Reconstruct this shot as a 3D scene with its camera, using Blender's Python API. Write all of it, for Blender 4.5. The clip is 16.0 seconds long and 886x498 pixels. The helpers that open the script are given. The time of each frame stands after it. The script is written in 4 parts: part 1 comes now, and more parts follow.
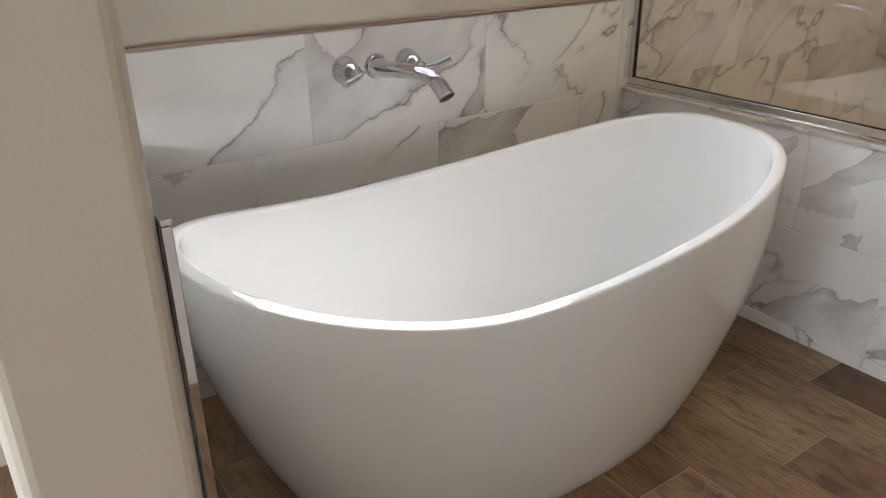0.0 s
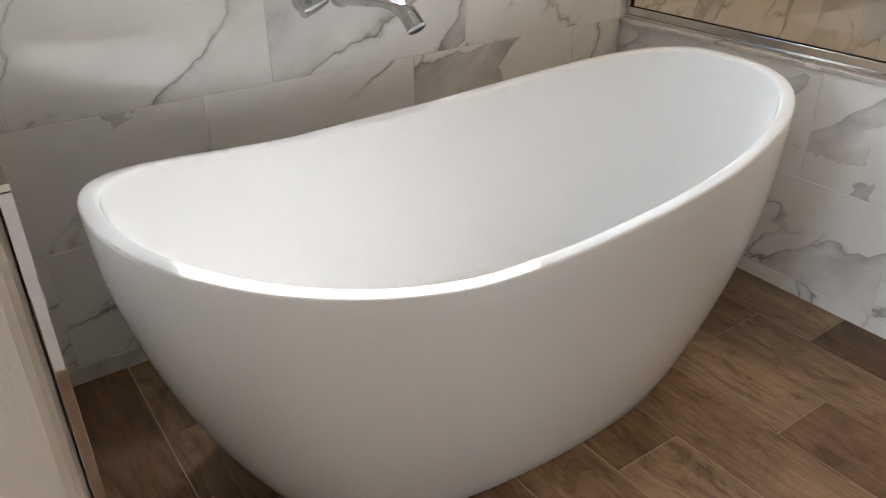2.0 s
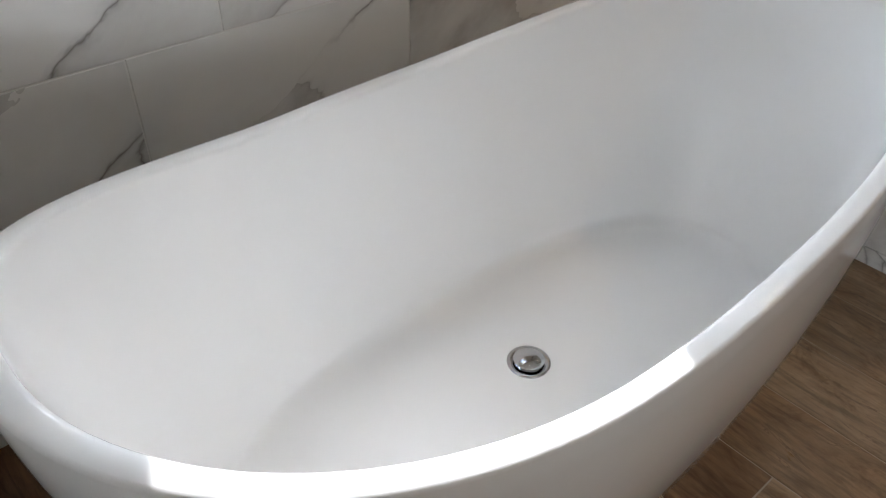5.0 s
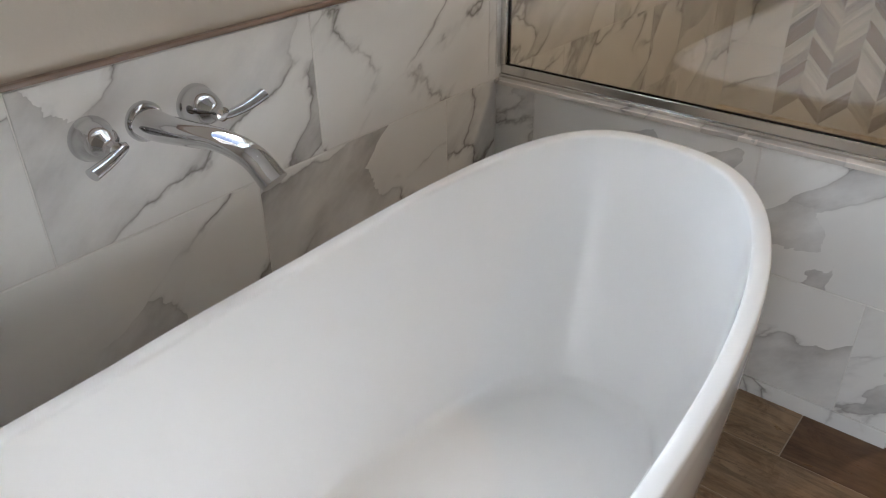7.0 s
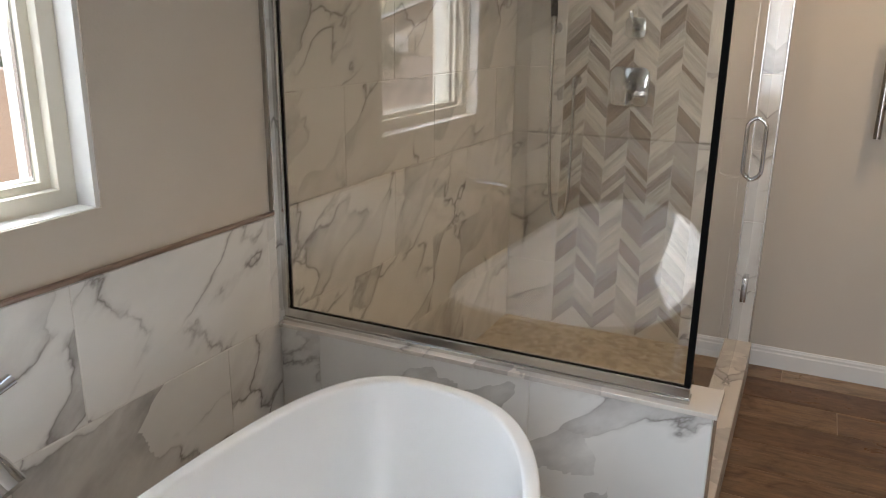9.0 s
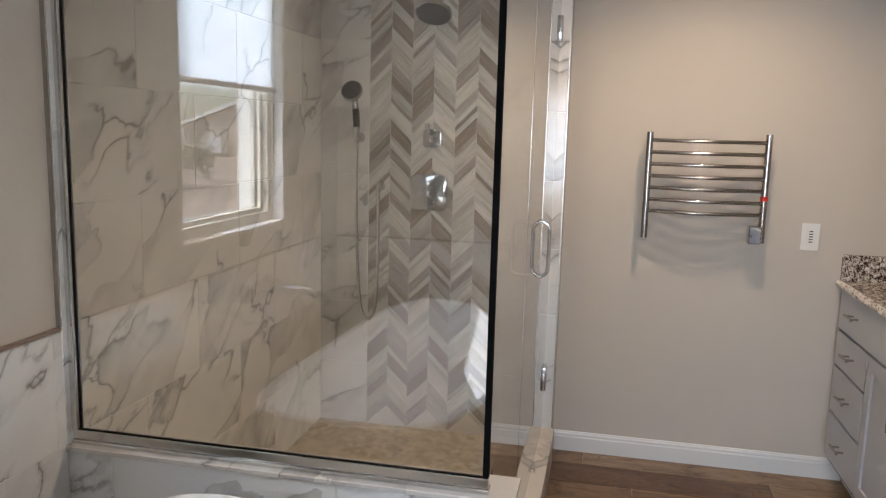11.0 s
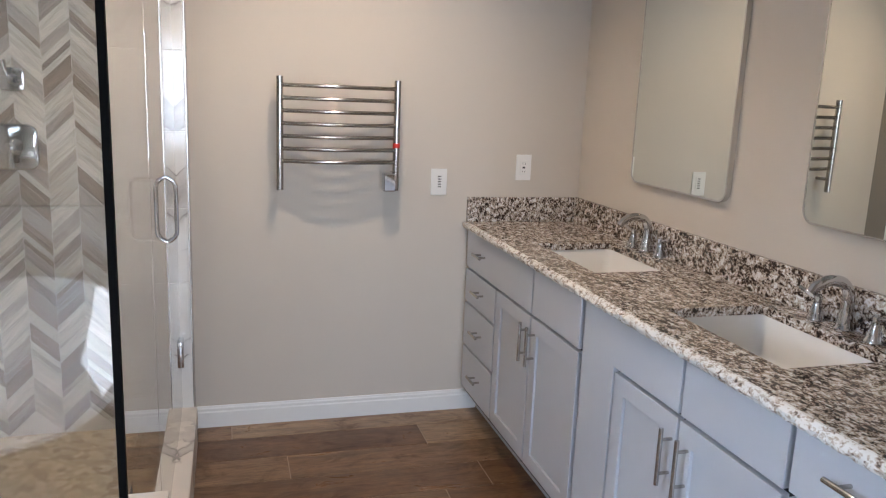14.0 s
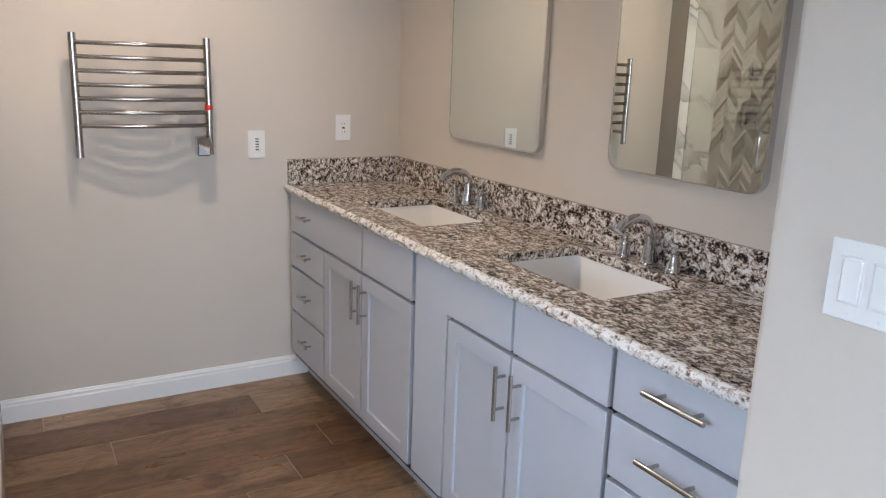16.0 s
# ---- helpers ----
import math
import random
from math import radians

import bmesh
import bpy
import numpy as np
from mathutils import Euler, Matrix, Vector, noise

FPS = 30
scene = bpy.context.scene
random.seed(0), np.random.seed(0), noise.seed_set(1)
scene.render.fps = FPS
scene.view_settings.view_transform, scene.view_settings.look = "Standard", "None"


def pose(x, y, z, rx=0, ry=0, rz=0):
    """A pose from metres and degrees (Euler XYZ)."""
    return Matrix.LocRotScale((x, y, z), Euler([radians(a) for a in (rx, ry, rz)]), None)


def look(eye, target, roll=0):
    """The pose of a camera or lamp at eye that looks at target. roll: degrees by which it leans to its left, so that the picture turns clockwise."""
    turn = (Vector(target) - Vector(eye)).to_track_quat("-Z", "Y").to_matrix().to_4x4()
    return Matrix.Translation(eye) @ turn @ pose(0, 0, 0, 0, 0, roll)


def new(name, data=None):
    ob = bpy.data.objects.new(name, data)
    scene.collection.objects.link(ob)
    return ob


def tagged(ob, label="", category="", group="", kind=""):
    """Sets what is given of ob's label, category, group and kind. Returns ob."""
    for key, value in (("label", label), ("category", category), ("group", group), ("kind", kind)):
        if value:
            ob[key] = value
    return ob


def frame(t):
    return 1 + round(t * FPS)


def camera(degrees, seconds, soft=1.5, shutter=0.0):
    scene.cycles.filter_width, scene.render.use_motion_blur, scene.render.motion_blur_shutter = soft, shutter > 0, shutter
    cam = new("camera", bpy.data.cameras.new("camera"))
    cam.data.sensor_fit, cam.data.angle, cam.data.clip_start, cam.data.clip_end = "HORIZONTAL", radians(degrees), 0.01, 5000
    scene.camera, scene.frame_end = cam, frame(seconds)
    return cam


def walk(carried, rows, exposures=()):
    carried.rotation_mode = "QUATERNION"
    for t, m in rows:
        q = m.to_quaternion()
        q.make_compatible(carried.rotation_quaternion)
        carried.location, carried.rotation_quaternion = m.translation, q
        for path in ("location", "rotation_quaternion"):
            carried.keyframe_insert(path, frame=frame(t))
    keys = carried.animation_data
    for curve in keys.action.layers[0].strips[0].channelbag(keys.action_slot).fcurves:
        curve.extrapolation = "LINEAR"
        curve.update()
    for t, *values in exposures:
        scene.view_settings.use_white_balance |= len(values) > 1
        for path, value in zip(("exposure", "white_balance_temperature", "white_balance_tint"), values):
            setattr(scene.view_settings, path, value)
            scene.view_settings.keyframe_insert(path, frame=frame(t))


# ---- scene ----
cam = camera(60.2, 16.0, soft=1.15)
PATH = [
    (0, (-2.138, -1.911, 1.29), (-1.093, -0.417, 0.467), -0.6),
    (0.5, (-2.126, -1.916, 1.291), (-1.102, -0.412, 0.463), -0.6),
    (1, (-2.091, -1.916, 1.286), (-1.082, -0.424, 0.417), -0.4),
    (1.5, (-2.021, -1.866, 1.267), (-1.015, -0.404, 0.344), -0.7),
    (2, (-1.973, -1.816, 1.248), (-0.981, -0.378, 0.275), -0.5),
    (2.5, (-1.937, -1.819, 1.241), (-0.984, -0.381, 0.228), 1.3),
    (3, (-1.909, -1.823, 1.257), (-1.022, -0.373, 0.204), 3.0),
    (3.2, (-1.903, -1.788, 1.256), (-1.039, -0.34, 0.181), 3.3),
    (5.5, (-1.742, -1.2, 1.224), (-0.642, -0.103, -0.035), -0.5),
    (6, (-1.67, -1.203, 1.279), (-0.511, -0.136, 0.048), -2.0),
    (6.5, (-1.667, -1.215, 1.318), (-0.42, -0.13, 0.191), -2.1),
    (7, (-1.667, -1.218, 1.351), (-0.354, -0.108, 0.33), -1.2),
    (7.5, (-1.656, -1.224, 1.383), (-0.278, -0.106, 0.459), -0.9),
    (8, (-1.637, -1.249, 1.404), (-0.157, -0.18, 0.588), -0.6),
    (8.5, (-1.615, -1.261, 1.443), (0.008, -0.32, 0.749), 0.4),
    (9, (-1.598, -1.278, 1.481), (0.133, -0.45, 0.914), 0.7),
    (9.2, (-1.591, -1.282, 1.487), (0.169, -0.49, 0.961), 0.8),
    (11.3, (-1.641, -1.347, 1.523), (0.314, -1.05, 1.227), 0.8),
    (11.5, (-1.638, -1.339, 1.552), (0.328, -1.151, 1.236), 0.8),
    (12, (-1.623, -1.364, 1.513), (0.352, -1.38, 1.198), 1.1),
    (12.5, (-1.55, -1.391, 1.511), (0.42, -1.51, 1.191), 1.6),
    (13, (-1.476, -1.408, 1.499), (0.487, -1.603, 1.172), 2.5),
    (13.5, (-1.431, -1.368, 1.498), (0.505, -1.714, 1.131), 3.0),
    (14, (-1.379, -1.301, 1.484), (0.505, -1.842, 1.085), 2.3),
    (14.5, (-1.362, -1.25, 1.468), (0.454, -1.972, 1.043), 2.5),
    (15, (-1.362, -1.252, 1.455), (0.392, -2.105, 1.009), 2.5),
    (15.5, (-1.375, -1.258, 1.452), (0.332, -2.194, 0.993), 2.1),
    (16, (-1.375, -1.26, 1.449), (0.308, -2.236, 0.986), 2.0),
]
EXPOSURES = [(0, 1.06, 6450, 10), (3, 1.13, 6400, 10), (5.5, 0.64, 6150, 10), (7, 0.91, 6150, 10), (8, 0.98, 6200, 10), (9.2, 0.96, 6250, 10), (11.5, 1.22, 5750, 10), (13, 1.36, 5650, 10), (14.5, 1.44, 5450, 10), (16, 1.48, 5500, 10)]
walk(cam, [(t, look(e, g, r)) for t, e, g, r in PATH], EXPOSURES)

# ---- world and light ----
world = bpy.data.worlds.new("sky")
scene.world = world
world.use_nodes = True
wn = world.node_tree
sky = wn.nodes.new("ShaderNodeTexSky")
sky.sky_type, sky.sun_disc = "NISHITA", False
sky.sun_elevation, sky.sun_rotation = radians(42), radians(26.6)
wn.links.new(sky.outputs[0], wn.nodes["Background"].inputs[0])
wn.nodes["Background"].inputs[1].default_value = 0.15


def lamp(name, kind, power, m, color=(1, 1, 1), **kw):
    d = bpy.data.lights.new(name, kind)
    d.energy, d.color = power, color
    if kind == "AREA":
        d.shape, d.size, d.size_y = "RECTANGLE", kw["w"], kw["h"]
    elif kind == "SUN":
        d.angle = radians(kw["angle"])
    else:
        d.shadow_soft_size = kw["r"]
        if kind == "SPOT":
            d.spot_size, d.spot_blend = radians(kw["cone"]), 0.7
    o = new(name, d)
    o.matrix_world = m
    return o


lamp("sun", "SUN", 5.0, look((0, 0, 8), (-0.53, -1.0, 7.01)), (1, 0.98, 0.955), angle=0.5)
lamp("window_light", "AREA", 285, look((-0.5, 3.1, 2.75), (-0.95, -1.0, 1.2)), (0.82, 0.91, 1.0), w=5.5, h=2.3)
lamp("shade_light", "AREA", 2.6, look((-0.943, 0.046, 1.97), (-0.943, -1, 1.97)), (0.84, 0.92, 1.0), w=0.72, h=0.6)
# unseen fill added on the entry side, to brighten tub front and towel wall
lamp("entry_fill_light", "AREA", 48, look((-5.35, -1.3, 1.35), (0, -1.9, 0.9)), (0.86, 0.93, 1.0), w=1.7, h=1.3)
DOWNLIGHTS = [(1.12, -1.75, 23.5, (1.0, 0.72, 0.46)), (1.02, -0.55, 5.5, (1.0, 0.84, 0.66)), (-0.95, -0.75, 3, (1.0, 0.88, 0.74))]
for lx, ly, power, tint in DOWNLIGHTS:
    lamp("downlight_lamp", "SPOT", power, look((lx, ly, 2.58), (lx, ly, 0)), tint, r=0.03, cone=134)

# ---- materials ----


def mat(name, color=(0.8, 0.8, 0.8), rough=0.5, metal=0.0):
    m = bpy.data.materials.new(name)
    m.use_nodes = True
    n = m.node_tree
    p = n.nodes["Principled BSDF"]
    p.inputs["Base Color"].default_value = (*color, 1)
    p.inputs["Roughness"].default_value = rough
    p.inputs["Metallic"].default_value = metal
    return m, n, p


def N(n, kind, **kw):
    o = n.nodes.new("ShaderNode" + kind)
    for k, v in kw.items():
        if k in o.inputs:
            o.inputs[k].default_value = v
    return o


def coords(n, scale=1.0, stretch=(1, 1, 1), jitter=True):
    """Object coordinates, shifted by the piece's own random number."""
    tc = n.nodes.new("ShaderNodeTexCoord")
    mp = n.nodes.new("ShaderNodeMapping")
    mp.inputs["Scale"].default_value = [scale * s for s in stretch]
    n.links.new(tc.outputs["Object"], mp.inputs["Vector"])
    if jitter:
        oi = n.nodes.new("ShaderNodeObjectInfo")
        cx = n.nodes.new("ShaderNodeVectorMath")
        cx.operation = "MULTIPLY"
        n.links.new(oi.outputs["Random"], cx.inputs[0])
        cx.inputs[1].default_value = (37.0, 91.0, 53.0)
        n.links.new(cx.outputs[0], mp.inputs["Location"])
    return mp.outputs["Vector"]


def ramp(n, fac, stops):
    r = n.nodes.new("ShaderNodeValToRGB")
    while len(r.color_ramp.elements) < len(stops):
        r.color_ramp.elements.new(0.5)
    for e, (pos, c) in zip(r.color_ramp.elements, stops):
        e.position = pos
        e.color = (c, c, c, 1) if not isinstance(c, tuple) else (*c, 1)
    n.links.new(fac, r.inputs[0])
    return r.outputs[0]


def mix(n, fac, a, b, kind="MIX"):
    m = n.nodes.new("ShaderNodeMix")
    m.data_type, m.blend_type = "RGBA", kind
    for sock, v in ((m.inputs[0], fac), (m.inputs[6], a), (m.inputs[7], b)):
        if isinstance(v, (int, float)):
            sock.default_value = v
        elif isinstance(v, tuple):
            sock.default_value = (*v, 1)
        else:
            n.links.new(v, sock)
    return m.outputs[2]


def noise_tex(n, vec, scale, detail=4.0, rough=0.55, dist=0.0):
    t = N(n, "TexNoise", Scale=scale, Detail=detail, Roughness=rough, Distortion=dist)
    if vec is not None:
        n.links.new(vec, t.inputs["Vector"])
    return t


def bump(n, p, height, strength, dist=0.002):
    b = N(n, "Bump", Strength=strength, Distance=dist)
    n.links.new(height, b.inputs["Height"])
    n.links.new(b.outputs[0], p.inputs["Normal"])


def marble(name, rough=0.16, scale=1.0, base=(0.80, 0.79, 0.77)):
    """White porcelain with grey cloud patches and dark thin veins."""
    m, n, p = mat(name, base, rough)
    v0 = coords(n, scale)
    turn = n.nodes.new("ShaderNodeVectorRotate")
    turn.rotation_type = "Y_AXIS"
    turn.inputs["Angle"].default_value = 0.65
    n.links.new(v0, turn.inputs["Vector"])
    pull = n.nodes.new("ShaderNodeVectorMath")
    pull.operation = "MULTIPLY"
    n.links.new(turn.outputs[0], pull.inputs[0])
    pull.inputs[1].default_value = (0.75, 1.0, 1.55)
    v = pull.outputs[0]
    warp = noise_tex(n, v, 2.0, 6, 0.5)
    off = n.nodes.new("ShaderNodeVectorMath")
    off.operation = "MULTIPLY_ADD"
    n.links.new(warp.outputs["Color"], off.inputs[0])
    off.inputs[1].default_value = (0.75, 0.75, 0.75)
    n.links.new(v, off.inputs[2])
    edge = N(n, "TexVoronoi", Scale=2.3)
    edge.feature = "DISTANCE_TO_EDGE"
    cell = N(n, "TexVoronoi", Scale=2.3)
    n.links.new(off.outputs[0], edge.inputs["Vector"])
    n.links.new(off.outputs[0], cell.inputs["Vector"])
    thin = ramp(n, edge.outputs["Distance"], [(0.0, 1.0), (0.006, 0.7), (0.022, 0.18), (0.06, 0.0)])
    gate = ramp(n, noise_tex(n, v, 2.1, 3).outputs[0], [(0.46, 0.0), (0.58, 1.0)])
    veins = mix(n, 1.0, thin, gate, "MULTIPLY")
    sep = n.nodes.new("ShaderNodeSeparateColor")
    n.links.new(cell.outputs["Color"], sep.inputs[0])
    patch = ramp(n, sep.outputs[0], [(0.56, 0.0), (0.60, 0.55), (0.85, 1.0)])
    soft = ramp(n, edge.outputs["Distance"], [(0.0, 1.0), (0.12, 0.75), (0.34, 0.25)])
    patch = mix(n, 1.0, patch, soft, "MULTIPLY")
    cloud = ramp(n, noise_tex(n, v, 3.2, 7, 0.62).outputs[0], [(0.36, 0.0), (0.66, 1.0)])
    patch = mix(n, 1.0, patch, cloud, "MULTIPLY")
    haze = ramp(n, noise_tex(n, v, 1.4, 4, 0.5, 0.8).outputs[0], [(0.48, 0.0), (0.70, 0.5)])
    c = mix(n, haze, base, tuple(q * 0.78 for q in base))
    c = mix(n, patch, c, (0.37, 0.352, 0.345))
    c = mix(n, veins, c, (0.25, 0.23, 0.22))
    n.links.new(c, p.inputs["Base Color"])
    return m


M_TILE = marble("marble_tile", 0.09, 1.15)
M_CAP = marble("marble_cap", 0.2, 1.4, (0.70, 0.655, 0.61))
M_GROUT, n, p = mat("grout", (0.72, 0.70, 0.67), 0.85)


def paint(name, color, rough=0.6, grain=0.12):
    m, n, p = mat(name, color, rough)
    v = coords(n, 1.0, jitter=False)
    spot = noise_tex(n, v, 1.3, 3)
    dark = tuple(c * 0.94 for c in color)
    n.links.new(mix(n, spot.outputs[0], dark, color), p.inputs["Base Color"])
    bump(n, p, noise_tex(n, v, 140, 3).outputs[0], grain, 0.0015)
    return m


M_WALL = paint("greige_wall_paint", (0.61, 0.553, 0.483), 0.62, 0.22)
M_CEIL = paint("ceiling_paint", (0.78, 0.76, 0.72), 0.8)
M_REVEAL = paint("window_reveal_paint", (0.80, 0.79, 0.77), 0.55)
M_TRIM = paint("white_trim_paint", (0.80, 0.80, 0.79), 0.35, 0.03)
M_CAB = paint("grey_cabinet_paint", (0.50, 0.515, 0.56), 0.38, 0.03)
# shade in the gaps between cabinet fronts, put into the body's colour
M_GAP_SHADE = paint("cabinet_gap_shade", (0.025, 0.025, 0.028), 0.6, 0.03)
M_VINYL, n, p = mat("cream_vinyl", (0.78, 0.74, 0.64), 0.35)
M_CHROME, n, p = mat("chrome", (0.62, 0.62, 0.635), 0.04, 1.0)
M_ALU, n, p = mat("polished_aluminium", (0.66, 0.65, 0.63), 0.16, 1.0)
M_NICKEL, n, p = mat("brushed_steel", (0.46, 0.44, 0.42), 0.25, 1.0)
v = coords(n, 1.0, (3, 3, 220), False)
bump(n, p, noise_tex(n, v, 3, 2).outputs[0], 0.08, 0.001)
M_WARM, n, p = mat("dark_brushed_steel", (0.43, 0.40, 0.365), 0.2, 1.0)
bump(n, p, noise_tex(n, coords(n, 1.0, (3, 220, 3), False), 3, 2).outputs[0], 0.08, 0.001)
M_BRONZE, n, p = mat("warm_metal_trim", (0.42, 0.33, 0.28), 0.3, 1.0)
M_ACRYL, n, p = mat("white_acrylic", (0.82, 0.82, 0.82), 0.05)
M_CERAM, n, p = mat("white_ceramic", (0.82, 0.80, 0.77), 0.12)
M_PLASTIC, n, p = mat("white_plastic", (0.80, 0.79, 0.77), 0.3)
M_DARK, n, p = mat("dark_slot", (0.03, 0.03, 0.03), 0.6)
M_BLACK, n, p = mat("black_seal", (0.006, 0.006, 0.006), 0.9)
p.inputs["Specular IOR Level"].default_value = 0.05
M_RED, n, p = mat("red_tag", (0.7, 0.04, 0.02), 0.5)
M_MIRROR, n, p = mat("mirror_silver", (0.78, 0.79, 0.72), 0.01, 1.0)
M_GLASS, n, p = mat("clear_glass", (0.82, 0.813, 0.772), 0.0)
p.inputs["Transmission Weight"].default_value = 1.0
p.inputs["IOR"].default_value = 1.92
M_PANE, n, p = mat("window_glass", (0.98, 0.99, 0.99), 0.0)
p.inputs["Transmission Weight"].default_value = 1.0
p.inputs["IOR"].default_value = 1.5

# wood-look plank
M_WOOD, n, p = mat("wood_look_plank", (0.2, 0.12, 0.07), 0.32)
oi = n.nodes.new("ShaderNodeObjectInfo")
g1 = noise_tex(n, coords(n, 1.0, (7, 1, 1.1)), 1.9, 8, 0.66, 1.1)
g2 = noise_tex(n, coords(n, 1.0, (46, 1, 4)), 2.4, 5, 0.65, 0.5)
g3 = noise_tex(n, coords(n, 1.0, (3.2, 1, 1.7)), 3.2, 9, 0.72, 0.8)
tone = ramp(n, oi.outputs["Random"], [(0.0, (0.150, 0.080, 0.038)), (0.3, (0.215, 0.130, 0.070)), (0.7, (0.285, 0.190, 0.110)), (1.0, (0.345, 0.255, 0.165))])
c = mix(n, 1.0, tone, ramp(n, g1.outputs[0], [(0.30, 0.62), (0.5, 0.98), (0.70, 1.25)]), "MULTIPLY")
c = mix(n, 0.95, c, ramp(n, g3.outputs[0], [(0.35, (0.48, 0.37, 0.28)), (0.46, (0.86, 0.80, 0.73)), (0.56, (1.05, 1.02, 0.98)), (0.68, (1.28, 1.26, 1.22))]), "MULTIPLY")
c = mix(n, 0.5, c, ramp(n, g2.outputs[0], [(0.36, 0.40), (0.52, 1.0), (0.66, 1.15)]), "MULTIPLY")
# thin dark cracks that wander along the grain
ridge = n.nodes.new("ShaderNodeMath")
ridge.operation = "SUBTRACT"
n.links.new(g1.outputs[0], ridge.inputs[0])
ridge.inputs[1].default_value = 0.5
rabs = n.nodes.new("ShaderNodeMath")
rabs.operation = "ABSOLUTE"
n.links.new(ridge.outputs[0], rabs.inputs[0])
crack = mix(n, 1.0, ramp(n, rabs.outputs[0], [(0.0, 1.0), (0.012, 0.0)]), ramp(n, g3.outputs[0], [(0.50, 0.0), (0.58, 0.8)]), "MULTIPLY")
c = mix(n, crack, c, (0.07, 0.035, 0.018))
n.links.new(c, p.inputs["Base Color"])
n.links.new(ramp(n, g3.outputs[0], [(0.35, 0.42), (0.65, 0.27)]), p.inputs["Roughness"])
bump(n, p, g2.outputs[0], 0.2, 0.001)
M_FGROUT, n, p = mat("floor_grout", (0.42, 0.34, 0.26), 0.9)

# chevron marble strip: per-piece grey to taupe with streaks along the strip
def chevron_marble(name, tilt):
    m, n, p = mat(name, (0.6, 0.58, 0.55), 0.25)
    oi = n.nodes.new("ShaderNodeObjectInfo")
    tone = ramp(n, oi.outputs["Random"], [(0.0, (0.25, 0.20, 0.16)), (0.16, (0.30, 0.25, 0.205)), (0.32, (0.56, 0.52, 0.465)), (0.62, (0.72, 0.69, 0.64)), (0.80, (0.47, 0.43, 0.39)), (1.0, (0.25, 0.22, 0.20))])
    tc = n.nodes.new("ShaderNodeTexCoord")
    mp = n.nodes.new("ShaderNodeMapping")
    mp.vector_type = "TEXTURE"
    mp.inputs["Rotation"].default_value = (0, radians(tilt), 0)
    n.links.new(tc.outputs["Object"], mp.inputs["Vector"])
    ms = n.nodes.new("ShaderNodeVectorMath")
    ms.operation = "MULTIPLY_ADD"
    n.links.new(mp.outputs[0], ms.inputs[0])
    ms.inputs[1].default_value = (6, 6, 70)
    sc = n.nodes.new("ShaderNodeVectorMath")
    sc.operation = "MULTIPLY"
    n.links.new(oi.outputs["Random"], sc.inputs[0])
    sc.inputs[1].default_value = (37.0, 91.0, 53.0)
    n.links.new(sc.outputs[0], ms.inputs[2])
    st = ramp(n, noise_tex(n, ms.outputs[0], 1.0, 4, 0.6, 0.5).outputs[0], [(0.3, 0.66), (0.6, 1.06)])
    n.links.new(mix(n, 1.0, tone, st, "MULTIPLY"), p.inputs["Base Color"])
    return m


M_CHEV_UP, M_CHEV_DOWN = chevron_marble("chevron_marble_rising", -44), chevron_marble("chevron_marble_falling", 44)

# granite: crisp crystals of black, brown, tan and white, in drifts
def granite(name, rough, lift):
    m, n, p = mat(name, (0.5, 0.45, 0.4), rough)
    v = coords(n, 1.0, (0.85, 1.25, 1), False)
    wob = noise_tex(n, v, 70, 3, 0.6)
    off = n.nodes.new("ShaderNodeVectorMath")
    off.operation = "MULTIPLY_ADD"
    n.links.new(wob.outputs["Color"], off.inputs[0])
    off.inputs[1].default_value = (0.02, 0.02, 0.02)
    n.links.new(v, off.inputs[2])
    cr = N(n, "TexVoronoi", Scale=190.0)
    n.links.new(off.outputs[0], cr.inputs["Vector"])
    sc = n.nodes.new("ShaderNodeSeparateColor")
    n.links.new(cr.outputs["Color"], sc.inputs[0])
    drift = noise_tex(n, v, 52, 4, 0.65, 0.6)
    wm = n.nodes.new("ShaderNodeMath")
    wm.operation = "MULTIPLY_ADD"
    n.links.new(drift.outputs[0], wm.inputs[0])
    wm.inputs[1].default_value = 1.9
    ws = n.nodes.new("ShaderNodeMath")
    ws.operation = "MULTIPLY_ADD"
    n.links.new(sc.outputs[0], ws.inputs[0])
    ws.inputs[1].default_value, ws.inputs[2].default_value = 0.40, lift - 0.66
    n.links.new(ws.outputs[0], wm.inputs[2])
    c = ramp(n, wm.outputs[0], [(0.30, (0.028, 0.022, 0.020)), (0.36, (0.105, 0.070, 0.054)), (0.43, (0.19, 0.135, 0.100)), (0.48, (0.43, 0.355, 0.285)), (0.66, (0.55, 0.49, 0.43)), (0.76, (0.78, 0.765, 0.745))])
    n.links.new(c, p.inputs["Base Color"])
    return m


M_GRANITE = granite("granite", 0.10, 0.0)
M_ROUGHSTONE = granite("chiselled_granite", 0.5, 0.24)

# pebble tan shower floor
M_SFLOOR, n, p = mat("tan_mosaic", (0.5, 0.42, 0.3), 0.4)
v = coords(n, 1.0, jitter=False)
vo = N(n, "TexVoronoi", Scale=36.0)
n.links.new(v, vo.inputs["Vector"])
sp = n.nodes.new("ShaderNodeSeparateColor")
n.links.new(vo.outputs["Color"], sp.inputs[0])
n.links.new(ramp(n, sp.outputs[0], [(0, (0.36, 0.28, 0.18)), (0.6, (0.52, 0.44, 0.31)), (1, (0.62, 0.54, 0.41))]), p.inputs["Base Color"])

